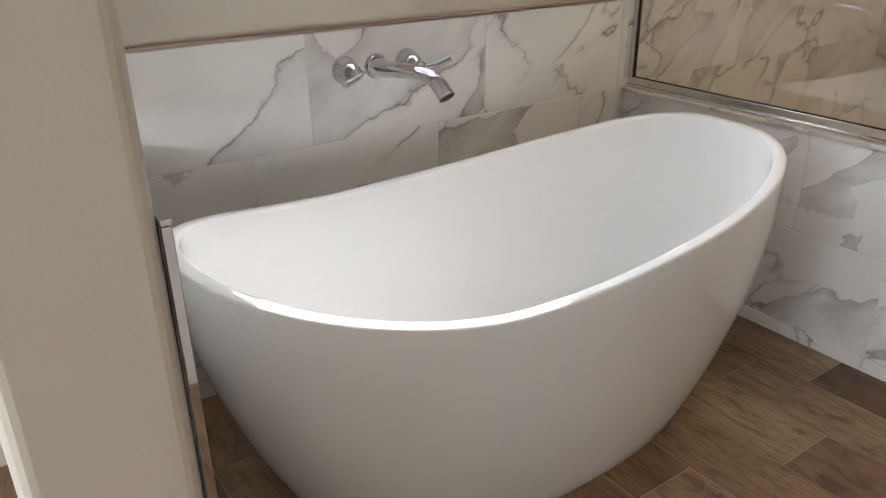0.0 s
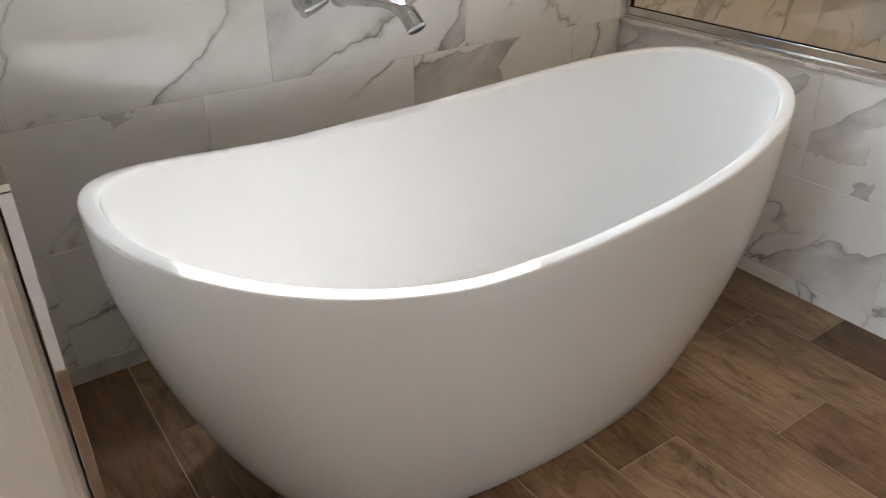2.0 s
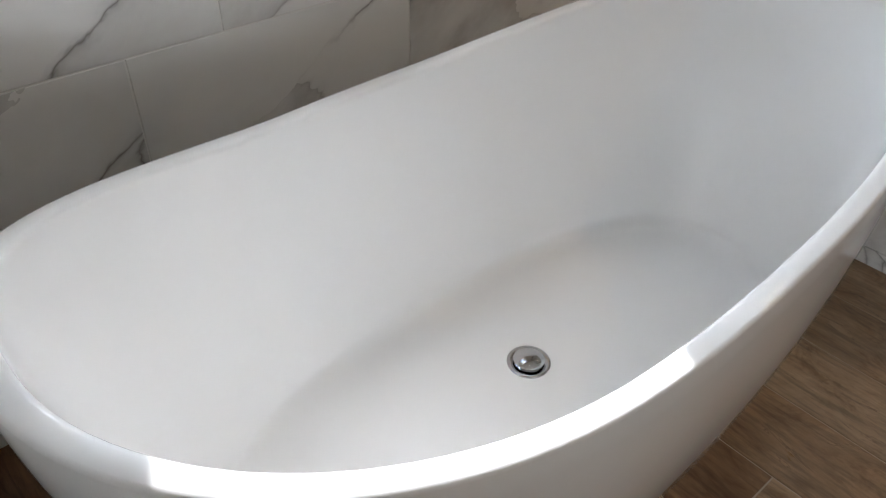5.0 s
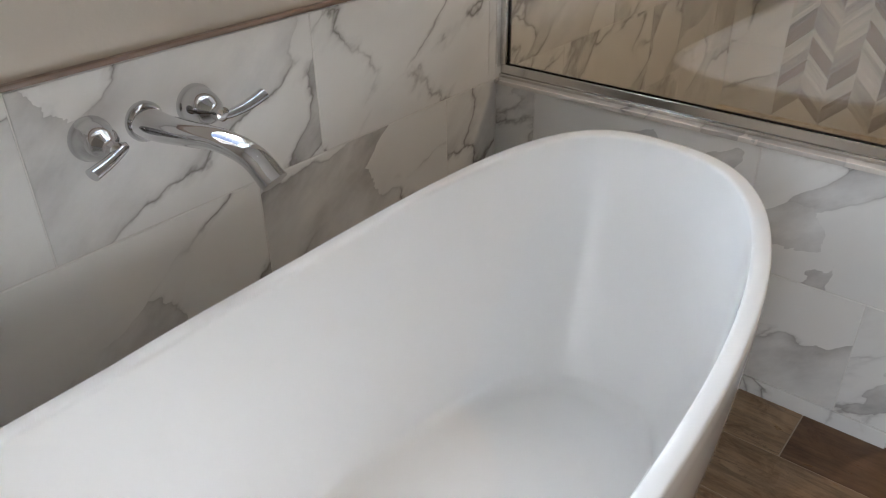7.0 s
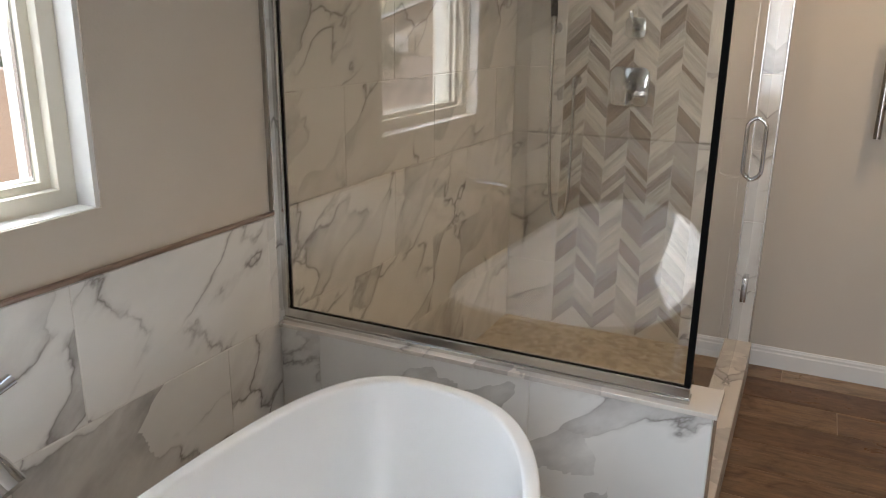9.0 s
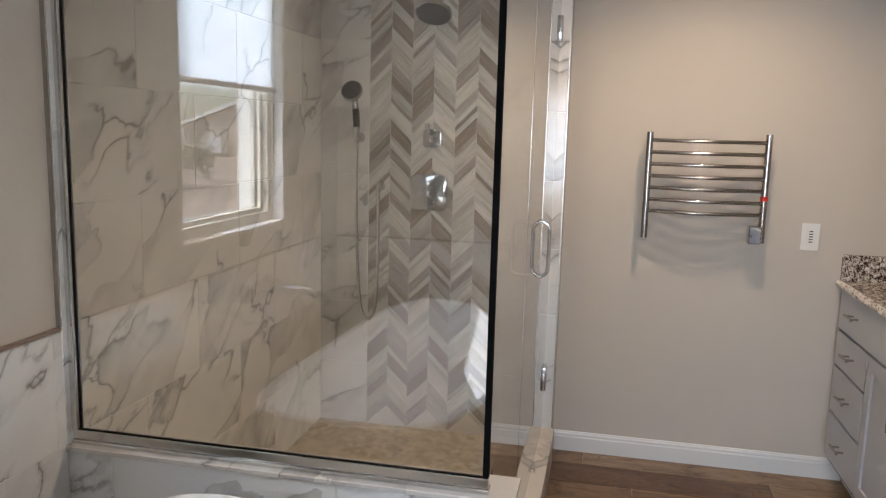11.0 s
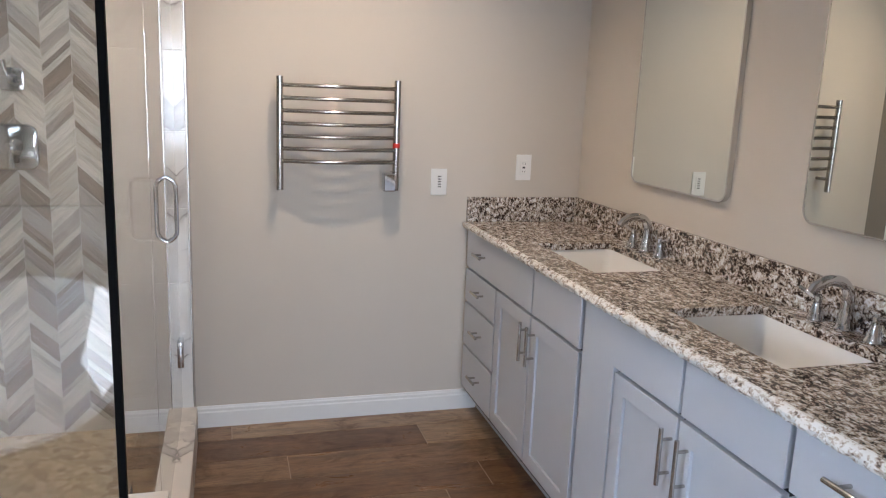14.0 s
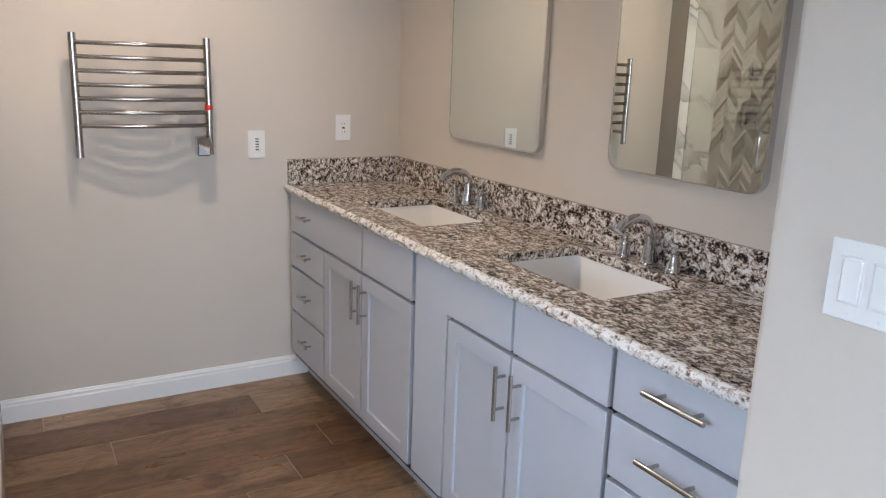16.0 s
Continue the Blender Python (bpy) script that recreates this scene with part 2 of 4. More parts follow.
# outdoors
M_STUCCO = paint("tan_stucco", (0.55, 0.40, 0.29), 0.9, 0.5)
M_STUCCO2 = paint("beige_stucco", (0.62, 0.53, 0.42), 0.9, 0.5)
M_DIRT = paint("pinkish_gravel", (0.45, 0.33, 0.25), 0.95, 0.6)
M_LEAF = paint("dry_leaf", (0.12, 0.13, 0.06), 0.7, 0.1)
M_BARK = paint("bark", (0.16, 0.11, 0.08), 0.9, 0.4)
M_SHADE, n, p = mat("white_shade_cloth", (0.78, 0.79, 0.80), 0.8)
tr = n.nodes.new("ShaderNodeBsdfTranslucent")
tr.inputs[0].default_value = (0.36, 0.38, 0.40, 1)
ms = n.nodes.new("ShaderNodeMixShader")
ms.inputs[0].default_value = 0.7
n.links.new(p.outputs[0], ms.inputs[1])
n.links.new(tr.outputs[0], ms.inputs[2])
n.links.new(ms.outputs[0], n.nodes["Material Output"].inputs[0])

# ---- building helpers ----


def to_mesh(name, bm, material, smooth=False):
    bmesh.ops.recalc_face_normals(bm, faces=bm.faces)
    me = bpy.data.meshes.new(name)
    bm.to_mesh(me)
    bm.free()
    me.materials.append(material)
    if smooth:
        me.polygons.foreach_set("use_smooth", [True] * len(me.polygons))
        me.set_sharp_from_angle(angle=radians(40))
    return me


def part(name, bm, material, parent, label="", smooth=False):
    o = new(name, to_mesh(name, bm, material, smooth))
    if parent is not None:
        o.parent = parent
        o.matrix_parent_inverse = parent.matrix_world.inverted()
    if label:
        tagged(o, label)
    return o


def thing(name, at, label, category, group="", kind=""):
    o = new(name)
    o.empty_display_size = 0.05
    o.matrix_world = Matrix.Translation(at)
    bpy.context.view_layer.update()
    return tagged(o, label, category, group, kind)


def solid(name, bm, material, label, category="", kind="structure", smooth=False):
    return tagged(part(name, bm, material, None, "", smooth), label, category, "", kind)


def box(x0, x1, y0, y1, z0, z1, bevel=0.0, seg=2, bm=None):
    b = bmesh.new()
    bmesh.ops.create_cube(b, size=1.0)
    for v in b.verts:
        v.co = ((x0 + x1) / 2 + v.co.x * abs(x1 - x0), (y0 + y1) / 2 + v.co.y * abs(y1 - y0), (z0 + z1) / 2 + v.co.z * abs(z1 - z0))
    if bevel:
        bmesh.ops.bevel(b, geom=list(b.edges), offset=bevel, segments=seg, affect="EDGES", profile=0.5)
    if bm is None:
        return b
    merge(bm, b)
    return bm


def merge(bm, b):
    me = bpy.data.meshes.new("tmp")
    b.to_mesh(me)
    b.free()
    bm.from_mesh(me)
    bpy.data.meshes.remove(me)
    return bm


def tube(points, radii, seg=14, cap=True, flat=1.0, bm=None):
    """A tube along points; radii may be one number; flat squeezes the section's second axis."""
    b = bm or bmesh.new()
    pts = [Vector(p) for p in points]
    rr = radii if isinstance(radii, (list, tuple)) else [radii] * len(pts)
    rings, up = [], None
    for i, p in enumerate(pts):
        d = (pts[min(i + 1, len(pts) - 1)] - pts[max(i - 1, 0)]).normalized()
        if up is None:
            up = Vector((0, 0, 1)) if abs(d.z) < 0.9 else Vector((1, 0, 0))
        s = d.cross(up).normalized()
        up = s.cross(d).normalized()
        rings.append([b.verts.new(p + s * (math.cos(a) * rr[i]) + up * (math.sin(a) * rr[i] * flat)) for a in [2 * math.pi * k / seg for k in range(seg)]])
    for r0, r1 in zip(rings, rings[1:]):
        for k in range(seg):
            b.faces.new((r0[k], r0[(k + 1) % seg], r1[(k + 1) % seg], r1[k]))
    if cap:
        b.faces.new(rings[0])
        b.faces.new(rings[-1])
    return b


def lathe(profile, seg=24, m=Matrix()):
    """Profile of (radius, height) turned round z and placed by m."""
    b = bmesh.new()
    rings = []
    for r, h in profile:
        rings.append([b.verts.new(m @ Vector((r * math.cos(2 * math.pi * k / seg), r * math.sin(2 * math.pi * k / seg), h))) for k in range(seg)])
    for r0, r1 in zip(rings, rings[1:]):
        for k in range(seg):
            b.faces.new((r0[k], r0[(k + 1) % seg], r1[(k + 1) % seg], r1[k]))
    b.faces.new(rings[0])
    b.faces.new(rings[-1])
    return b


def prism(outline, axis, a0, a1, bevel=0.0):
    """A flat outline pushed along an axis; outline in the other two axes, in order."""
    b = bmesh.new()
    def put(u, w, a):
        return {"x": (a, u, w), "y": (u, a, w), "z": (u, w, a)}[axis]
    lo = [b.verts.new(put(u, w, a0)) for u, w in outline]
    hi = [b.verts.new(put(u, w, a1)) for u, w in outline]
    b.faces.new(lo)
    b.faces.new(hi)
    for k in range(len(lo)):
        j = (k + 1) % len(lo)
        b.faces.new((lo[k], lo[j], hi[j], hi[k]))
    bmesh.ops.recalc_face_normals(b, faces=b.faces)
    if bevel:
        bmesh.ops.bevel(b, geom=list(b.edges), offset=bevel, segments=2, affect="EDGES", profile=0.5)
    return b


def rounded(u0, u1, w0, w1, r, n=6):
    pts = []
    for cu, cw, a0 in ((u1 - r, w1 - r, 0), (u0 + r, w1 - r, 90), (u0 + r, w0 + r, 180), (u1 - r, w0 + r, 270)):
        for k in range(n + 1):
            a = radians(a0 + 90 * k / n)
            pts.append((cu + r * math.cos(a), cw + r * math.sin(a)))
    return pts


def smooth_path(pts, n=8):
    """Catmull-Rom through pts."""
    P = [Vector(p) for p in pts]
    P = [2 * P[0] - P[1]] + P + [2 * P[-1] - P[-2]]
    out = []
    for i in range(1, len(P) - 2):
        for k in range(n):
            t = k / n
            out.append(0.5 * (2 * P[i] + (P[i + 1] - P[i - 1]) * t + (2 * P[i - 1] - 5 * P[i] + 4 * P[i + 1] - P[i + 2]) * t * t + (3 * P[i] - P[i - 1] - 3 * P[i + 1] + P[i + 2]) * t ** 3))
    out.append(P[-2])
    return out


PIECES = {}


def piece_mesh(w, h, t, ch, material, key=""):
    """A slab w x h in its own xz plane, its face towards -y, with chamfered face edges."""
    k = (round(w, 3), round(h, 3), t, material.name, key)
    if k not in PIECES:
        a, b = w / 2, h / 2
        V = [(-a, 0, -b), (a, 0, -b), (a, 0, b), (-a, 0, b)]
        V += [(x, -t + ch, z) for x, _, z in V[:4]]
        V += [(x - math.copysign(ch, x), -t, z - math.copysign(ch, z)) for x, _, z in V[:4]]
        F = [(8, 9, 10, 11)]
        for o in (0, 4):
            for i in range(4):
                j = (i + 1) % 4
                F.append((o + i, o + j, o + 4 + j, o + 4 + i))
        me = bpy.data.meshes.new("tile")
        me.from_pydata(V, [], F)
        me.materials.append(material)
        PIECES[k] = me
    return PIECES[k]


def piece(name, me, m, parent):
    o = new(name, me)
    o.parent = parent
    o.matrix_world = m
    return o


# ---- structure ----
CEIL = 2.6
XF = 1.927     # towel wall
XS = 1.80      # shower back wall
YV = -2.907    # vanity wall
YS = -2.28     # switch wall
XE = -0.622    # its corner
solid("subfloor", box(-5.6, 2.2, -4.4, 0.3, -0.12, -0.0015), M_FGROUT, "brown grout bed under the floor planks", "floor")
solid("ceiling", box(-5.6, 2.2, -4.4, 0.3, CEIL, CEIL + 0.1), M_CEIL, "plain off-white painted ceiling", "ceiling")

# window wall with its opening
WX0, WX1, WZ0, WZ1 = -1.345, -0.535, 1.114, 2.30
b = box(-5.6, WX0, 0.0, 0.22, 0, CEIL)
box(WX1, 2.2, 0.0, 0.22, 0, CEIL, bm=b)
box(WX0, WX1, 0.0, 0.22, 0, WZ0, bm=b)
box(WX0, WX1, 0.0, 0.22, WZ1, CEIL, bm=b)
wall_window = solid("wall_window", b, M_WALL, "greige painted wall with a window opening above the tub", "wall")
solid("wall_towel", box(XF, XF + 0.15, -4.4, 0.0, 0, CEIL), M_WALL, "greige painted wall behind the towel warmer", "wall")
solid("wall_vanity", box(XE, XF, YV - 0.15, YV, 0, CEIL), M_WALL, "greige painted wall behind the vanity mirrors", "wall")
solid("wall_switch", box(-5.6, XE, YV - 0.15, YS, 0, CEIL, 0.012, 3), M_WALL, "pale painted wall beside the vanity with rounded corner", "wall")
solid("wall_partition", box(-2.148, -1.950, -1.11, 0.0, 0, CEIL, 0.022, 4), M_WALL, "greige painted partition wall at the end of the tub", "wall")
# unseen end wall, its opening cut to suit the added fill lamp
b = box(-5.6, -5.45, -4.4, 0.3, 0, 0.7)
box(-5.6, -5.45, -4.4, 0.3, 2.0, CEIL, bm=b)
box(-5.6, -5.45, -0.4, 0.3, 0.7, 2.0, bm=b)
box(-5.6, -5.45, -4.4, -2.2, 0.7, 2.0, bm=b)
solid("wall_back", b, M_WALL, "greige painted wall with an opening, added out of view behind the entry", "wall")

# shower back wall, built out
solid("wall_shower", box(XS + 0.002, XF, -1.150, 0.0, 0, CEIL), M_GROUT, "built-out shower wall behind the tiles", "wall")
solid("shower_floor", box(0.12, XS, -1.03, 0.0, -0.009, 0.08), M_SFLOOR, "tan pebble mosaic shower floor", "floor")
curb = solid("shower_curb", box(0.12, XS, -1.165, -1.03, 0, 0.15, 0.005), M_CAP, "low marble shower curb under the glass door", "curb")
pony = thing("half_wall", (0.06, -0.58, 0), "marble-tiled half wall carrying the shower glass", "wall", kind="structure")
part("core", box(0.002, 0.118, -1.160, 0.0, 0, 0.664), M_GROUT, pony)
for y0, y1 in ((-0.6035, -0.0125), (-1.178, -0.6055)):
    part("cap", box(-0.008, 0.126, y0, y1, 0.6645, 0.677, 0.0018), M_CAP, pony, "polished marble cap slab")
part("base_strip", box(-0.004, 0.010, -1.166, -0.012, -0.005, 0.045, 0.002), M_TILE, pony)


def ring_frame(x0, x1, z0, z1, y0, y1, w):
    """A flat rectangular frame in one piece, standing in the xz plane."""
    b = bmesh.new()
    s = math.copysign(0.0012, y0 - y1)
    loops = []
    for e, y in ((0.0, y0), (0.0, y1 + s), (0.0012, y1), (w - 0.0012, y1), (w, y1 + s), (w, y0)):
        loops.append([b.verts.new(q) for q in ((x0 + e, y, z0 + e), (x1 - e, y, z0 + e), (x1 - e, y, z1 - e), (x0 + e, y, z1 - e))])
    for l0, l1 in zip(loops, loops[1:] + loops[:1]):
        for k in range(4):
            b.faces.new((l0[k], l0[(k + 1) % 4], l1[(k + 1) % 4], l1[k]))
    return b


# ---- bathtub ----
TUB = dict(cx=-1.011, cy=-0.613, a=0.818, b=0.377, er=2.80, el=2.36, z0=0.603, kl=0.106, kr=0.101, ql=1.673, qr=2.197, egg=-0.06, x0=-0.327, bow=0.034)


def oval(a, b, e, th):
    c, s = math.cos(th), math.sin(th)
    return a * math.copysign(abs(c) ** (2 / e), c), b * math.copysign(abs(s) ** (2 / e), s)


def rim_height(u):
    v = (u - TUB["x0"]) / ((1 + TUB["x0"]) if u < TUB["x0"] else (1 - TUB["x0"]))
    return TUB["z0"] + (TUB["kl"] * abs(v) ** TUB["ql"] if v < 0 else TUB["kr"] * abs(v) ** TUB["qr"])


def build_tub():
    tub = thing("bathtub", (TUB["cx"], TUB["cy"], 0), "glossy white freestanding slipper bathtub on the plank floor", "bathtub")
    b = bmesh.new()
    seg, rings = 128, []

    def ring(fn):
        rings.append([b.verts.new(fn(2 * math.pi * k / seg)) for k in range(seg)])

    def edge(d, th):
        """The rim's plan, drawn in by d, and its height there."""
        e = TUB["el"] if math.cos(th) < 0 else TUB["er"]
        u, w = oval(1.0, 1.0, e, th)
        w *= (1 + TUB["egg"] * u) * (1.024 if w < 0 else 1.0)
        return u * (TUB["a"] - d), w * (TUB["b"] - d), rim_height(u) + TUB["bow"] * w * TUB["b"]

    def foot(th, d=0.0):
        return oval(0.59 - d, 0.30 - d, 2.35, th)

    def outer(s):
        def f(th):
            x1, y1, z1 = edge(0.0, th)
            x0, y0 = foot(th)
            k = 1 - (1 - s) ** (1.85 + 0.45 * max(0.0, math.cos(th)))
            return (TUB["cx"] + x0 + (x1 - x0) * k, TUB["cy"] + y0 + (y1 - y0) * k, 0.004 + (z1 - 0.006) * s)
        return f

    def lip(d, dz):
        def f(th):
            x, y, z = edge(d, th)
            return (TUB["cx"] + x, TUB["cy"] + y, z + dz)
        return f

    BASE, FILLET = 0.137, 0.034

    def floor_edge(th, d=0.0):
        x, y = oval(0.625 - d, 0.268 - d, 2.45, th)
        return TUB["cx"] + x, TUB["cy"] + y

    def inner(h):
        """The inside wall, from the floor's edge (0) to the lip (1)."""
        def f(th):
            x1, y1, z1 = edge(0.034, th)
            x0, y0 = floor_edge(th)
            k = 1 - (1 - h) ** 1.45
            return (x0 + (TUB["cx"] + x1 - x0) * k, y0 + (TUB["cy"] + y1 - y0) * k, BASE + FILLET + (z1 - 0.006 - BASE - FILLET) * h)
        return f

    def fillet(a):
        def f(th):
            x, y = floor_edge(th, (FILLET + 0.012) * (1 - math.cos(a)))
            return (x, y, BASE + FILLET * (1 - math.sin(a)))
        return f

    ring(lambda th: (TUB["cx"] + foot(th, 0.003)[0], TUB["cy"] + foot(th, 0.003)[1], 0.0))
    for i in range(0, 15):
        ring(outer(i / 14))
    for d, dz in ((0.0008, 0.0005), (0.0025, 0.0025), (0.006, 0.0035), (0.016, 0.0035), (0.026, 0.0030), (0.0305, 0.0012), (0.033, -0.0022)):
        ring(lip(d, dz))
    for i in range(0, 17):
        ring(inner(1 - i / 16))
    for i in range(1, 8):
        ring(fillet(math.pi / 2 * i / 7))
    for f in (0.93, 0.75, 0.5, 0.25, 0.05):
        ring(lambda th, f=f: (TUB["cx"] + oval(0.579 * f, 0.222 * f, 2.4, th)[0], TUB["cy"] + oval(0.579 * f, 0.222 * f, 2.4, th)[1], BASE - 0.007 * (1 - f)))
    for r0, r1 in zip(rings, rings[1:]):
        for k in range(seg):
            b.faces.new((r0[k], r0[(k + 1) % seg], r1[(k + 1) % seg], r1[k]))
    b.faces.new(rings[0])
    b.faces.new(rings[-1])
    me_o = part("shell", b, M_ACRYL, tub)
    me_o.data.polygons.foreach_set("use_smooth", [True] * len(me_o.data.polygons))
    dx, dy, dz = -1.004, -0.594, 0.1312
    dr = part("drain_ring", lathe([(0.043, 0.0), (0.043, 0.002), (0.040, 0.003), (0.034, 0.001)], 32, Matrix.Translation((dx, dy, dz))), M_CHROME, tub, "chrome drain ring", True)
    part("drain_stopper", lathe([(0.005, 0.0), (0.030, 0.003), (0.031, 0.010), (0.027, 0.014), (0.014, 0.017), (0.001, 0.0175)], 32, Matrix.Translation((dx, dy, dz + 0.001))), M_CHROME, tub, "chrome pop-up stopper", True)
    return tub


build_tub()

# ---- wall-mounted tub filler ----


def handle_set(name, x, z, lever, parent):
    """Round tapered escutcheon with a cone hub and a flared lever."""
    T = Matrix.Translation((x, -0.012, z)) @ Matrix.Rotation(radians(90), 4, "X")
    h = part(name, lathe([(0.039, 0.0), (0.039, 0.005), (0.036, 0.009), (0.0345, 0.018), (0.031, 0.036), (0.024, 0.052), (0.015, 0.064), (0.012, 0.072), (0.013, 0.085), (0.006, 0.090)], 32, T), M_CHROME, parent, "", True)
    p0 = Vector((x, -0.012 - 0.072, z))
    pts = [p0 + Vector(q) for q in lever]
    part("lever", tube(smooth_path(pts, 6), [0.009 + 0.006 * abs(t - 0.25) for t in [i / (6 * (len(pts) - 1)) for i in range(6 * (len(pts) - 1) + 1)]], 14, True, 0.75), M_CHROME, h, "", True)


filler = thing("tub_filler", (-1.037, 0.0, 0.874), "polished chrome wall-mounted tub filler with two lever handles", "faucet")
T = Matrix.Translation((-1.037, -0.012, 0.874)) @ Matrix.Rotation(radians(90), 4, "X")
part("escutcheon", lathe([(0.036, 0.0), (0.036, 0.006), (0.033, 0.010), (0.030, 0.016)], 32, T), M_CHROME, filler, "", True)
sp = smooth_path([(-1.037, -0.02, 0.874), (-1.036, -0.07, 0.874), (-1.033, -0.14, 0.880), (-1.026, -0.22, 0.886), (-1.018, -0.285, 0.873), (-1.011, -0.325, 0.838)], 8)
part("spout", tube(sp, [0.032 - 0.010 * min(1, i / 22) + 0.003 * max(0, (i - 26) / 14) for i in range(len(sp))], 24, True, 0.85), M_CHROME, filler, "", True)
handle_set("handle", -1.136, 0.874, [(0.0, 0.0, 0.0), (0.012, -0.010, 0.002), (-0.02, -0.022, -0.008), (-0.058, -0.032, -0.016)], filler)
handle_set("handle", -0.933, 0.874, [(0.0, 0.0, 0.0), (0.008, -0.010, -0.004), (0.05, -0.012, 0.000), (0.093, -0.012, 0.012)], filler)

# ---- shower glass ----
GX, GY = 0.032, -1.103
sg = thing("shower_glass", (GX, -0.55, 0.68), "fixed clear glass shower panel on the half wall", "shower screen")
pane = part("pane", box(GX - 0.005, GX + 0.005, -1.098, -0.018, 0.690, 2.15), M_GLASS, sg)
pane.visible_shadow = False
b = box(GX - 0.019, GX + 0.019, -1.115, -0.0125, 0.677, 0.688, 0.002)
box(GX - 0.012, GX + 0.012, -1.113, -0.0125, 0.6875, 0.713, 0.002, bm=b)
part("sill_channel", b, M_ALU, sg, "polished aluminium sill channel")
part("gasket", box(GX - 0.0075, GX + 0.0075, -1.098, -0.034, 0.7125, 0.7145), M_BLACK, sg, "black glazing gasket")
part("gasket", box(GX - 0.0075, GX + 0.0075, -0.0352, -0.0325, 0.7145, 2.15), M_BLACK, sg, "black glazing gasket")
part("wall_channel", box(GX - 0.016, GX + 0.016, -0.033, -0.0125, 0.713, 2.15, 0.003), M_ALU, sg, "polished aluminium wall channel")
part("edge_seal", box(GX - 0.007, GX + 0.011, -1.112, -1.098, 0.7135, 2.15, 0.001), M_BLACK, sg, "black rubber edge seal")
fp = thing("inline_panel", (0.45, GY, 0.15), "narrow fixed clear glass panel beside the shower door", "shower screen")
pane = part("pane", box(GX + 0.012, 0.726, GY - 0.005, GY + 0.005, 0.695, 2.15), M_GLASS, fp)
pane.visible_shadow = False
lower = part("lower_pane", box(0.134, 0.726, GY - 0.005, GY + 0.005, 0.152, 0.695), M_GLASS, fp)
lower.visible_shadow = False
door = thing("shower_door", (1.3, GY, 0.15), "frameless clear glass shower door, closed", "shower door")
pane = part("pane", box(0.734, 1.77, GY - 0.005, GY + 0.005, 0.162, 2.15), M_GLASS, door)
pane.visible_shadow = False
for hz in (0.405, 1.95):
    part("hinge", box(1.725, XS - 0.001, GY - 0.017, GY + 0.017, hz - 0.055, hz + 0.055, 0.004), M_CHROME, door, "chrome door hinge", True)


def pull_handle(x, y, z0, z1, side):
    """A bar standing off the glass, with slanted ends."""
    pts = [(x, y, z0), (x, y + side * 0.006, z0 + 0.001), (x, y + side * 0.022, z0 + 0.012), (x, y + side * 0.030, z0 + 0.026), (x, y + side * 0.031, z0 + 0.04), (x, y + side * 0.031, z1 - 0.04), (x, y + side * 0.030, z1 - 0.026), (x, y + side * 0.022, z1 - 0.012), (x, y + side * 0.006, z1 - 0.001), (x, y, z1)]
    return tube(pts, 0.0075, 14)


part("outer_pull", pull_handle(1.25, GY - 0.005, 0.968, 1.182, -1), M_CHROME, door, "chrome pull handle", True)
inner = smooth_path([(1.25, GY + 0.004, 0.975), (1.25, GY + 0.085, 0.975), (1.25, GY + 0.106, 0.983), (1.25, GY + 0.112, 1.005), (1.25, GY + 0.112, 1.145), (1.25, GY + 0.106, 1.167), (1.25, GY + 0.085, 1.175), (1.25, GY + 0.004, 1.175)], 5)
part("inner_pull", tube(inner, 0.0065, 12), M_CHROME, door, "slim chrome pull handle inside", True)

# ---- window ----
win = thing("window_1", ((WX0 + WX1) / 2, 0.12, WZ0), "cream vinyl window over the tub with tan yard beyond", "window", kind="structure")
b = box(WX0, WX1, 0.004, 0.2, WZ0 - 0.010, WZ0 + 0.003, 0.002, 2)
part("sill", b, M_REVEAL, win, "white painted window ledge")
b = box(WX0 - 0.001, WX0 + 0.012, 0.003, 0.2, WZ0 + 0.003, WZ1)
part("reveal", b, M_REVEAL, win)
b = box(WX1 - 0.012, WX1 + 0.001, 0.003, 0.2, WZ0 + 0.003, WZ1)
part("reveal", b, M_REVEAL, win)
fx0, fx1, fz0 = WX0 + 0.012, WX1 - 0.012, WZ0 + 0.003


def bars(x0, x1, z0, z1, y0, y1, w, e=0.004):
    b = box(x0, x0 + w, y0, y1, z0, z1, e)
    box(x1 - w, x1, y0, y1, z0, z1, e, bm=b)
    box(x0 + w - 0.001, x1 - w + 0.001, y0, y1, z0, z0 + w, e, bm=b)
    box(x0 + w - 0.001, x1 - w + 0.001, y0, y1, z1 - w, z1, e, bm=b)
    return b


part("frame", ring_frame(fx0 - 0.006, fx1 + 0.006, fz0 - 0.006, WZ1, 0.15, 0.054, 0.044), M_VINYL, win)
part("sash", ring_frame(fx0 + 0.030, fx1 - 0.030, fz0 + 0.024, WZ1 - 0.03, 0.14, 0.078, 0.030), M_VINYL, win)
part("spacer", ring_frame(fx0 + 0.058, fx1 - 0.058, fz0 + 0.052, WZ1 - 0.058, 0.104, 0.092, 0.006), M_ALU, win, "metal glazing spacer")
pane = part("pane", box(fx0 + 0.055, fx1 - 0.055, 0.105, 0.110, fz0 + 0.05, WZ1 - 0.055), M_PANE, win)
pane.visible_shadow = False
shade = thing("window_shade", ((WX0 + WX1) / 2, 0.08, 1.72), "white translucent shade lowered over the upper window", "window shade")
b = bmesh.new()
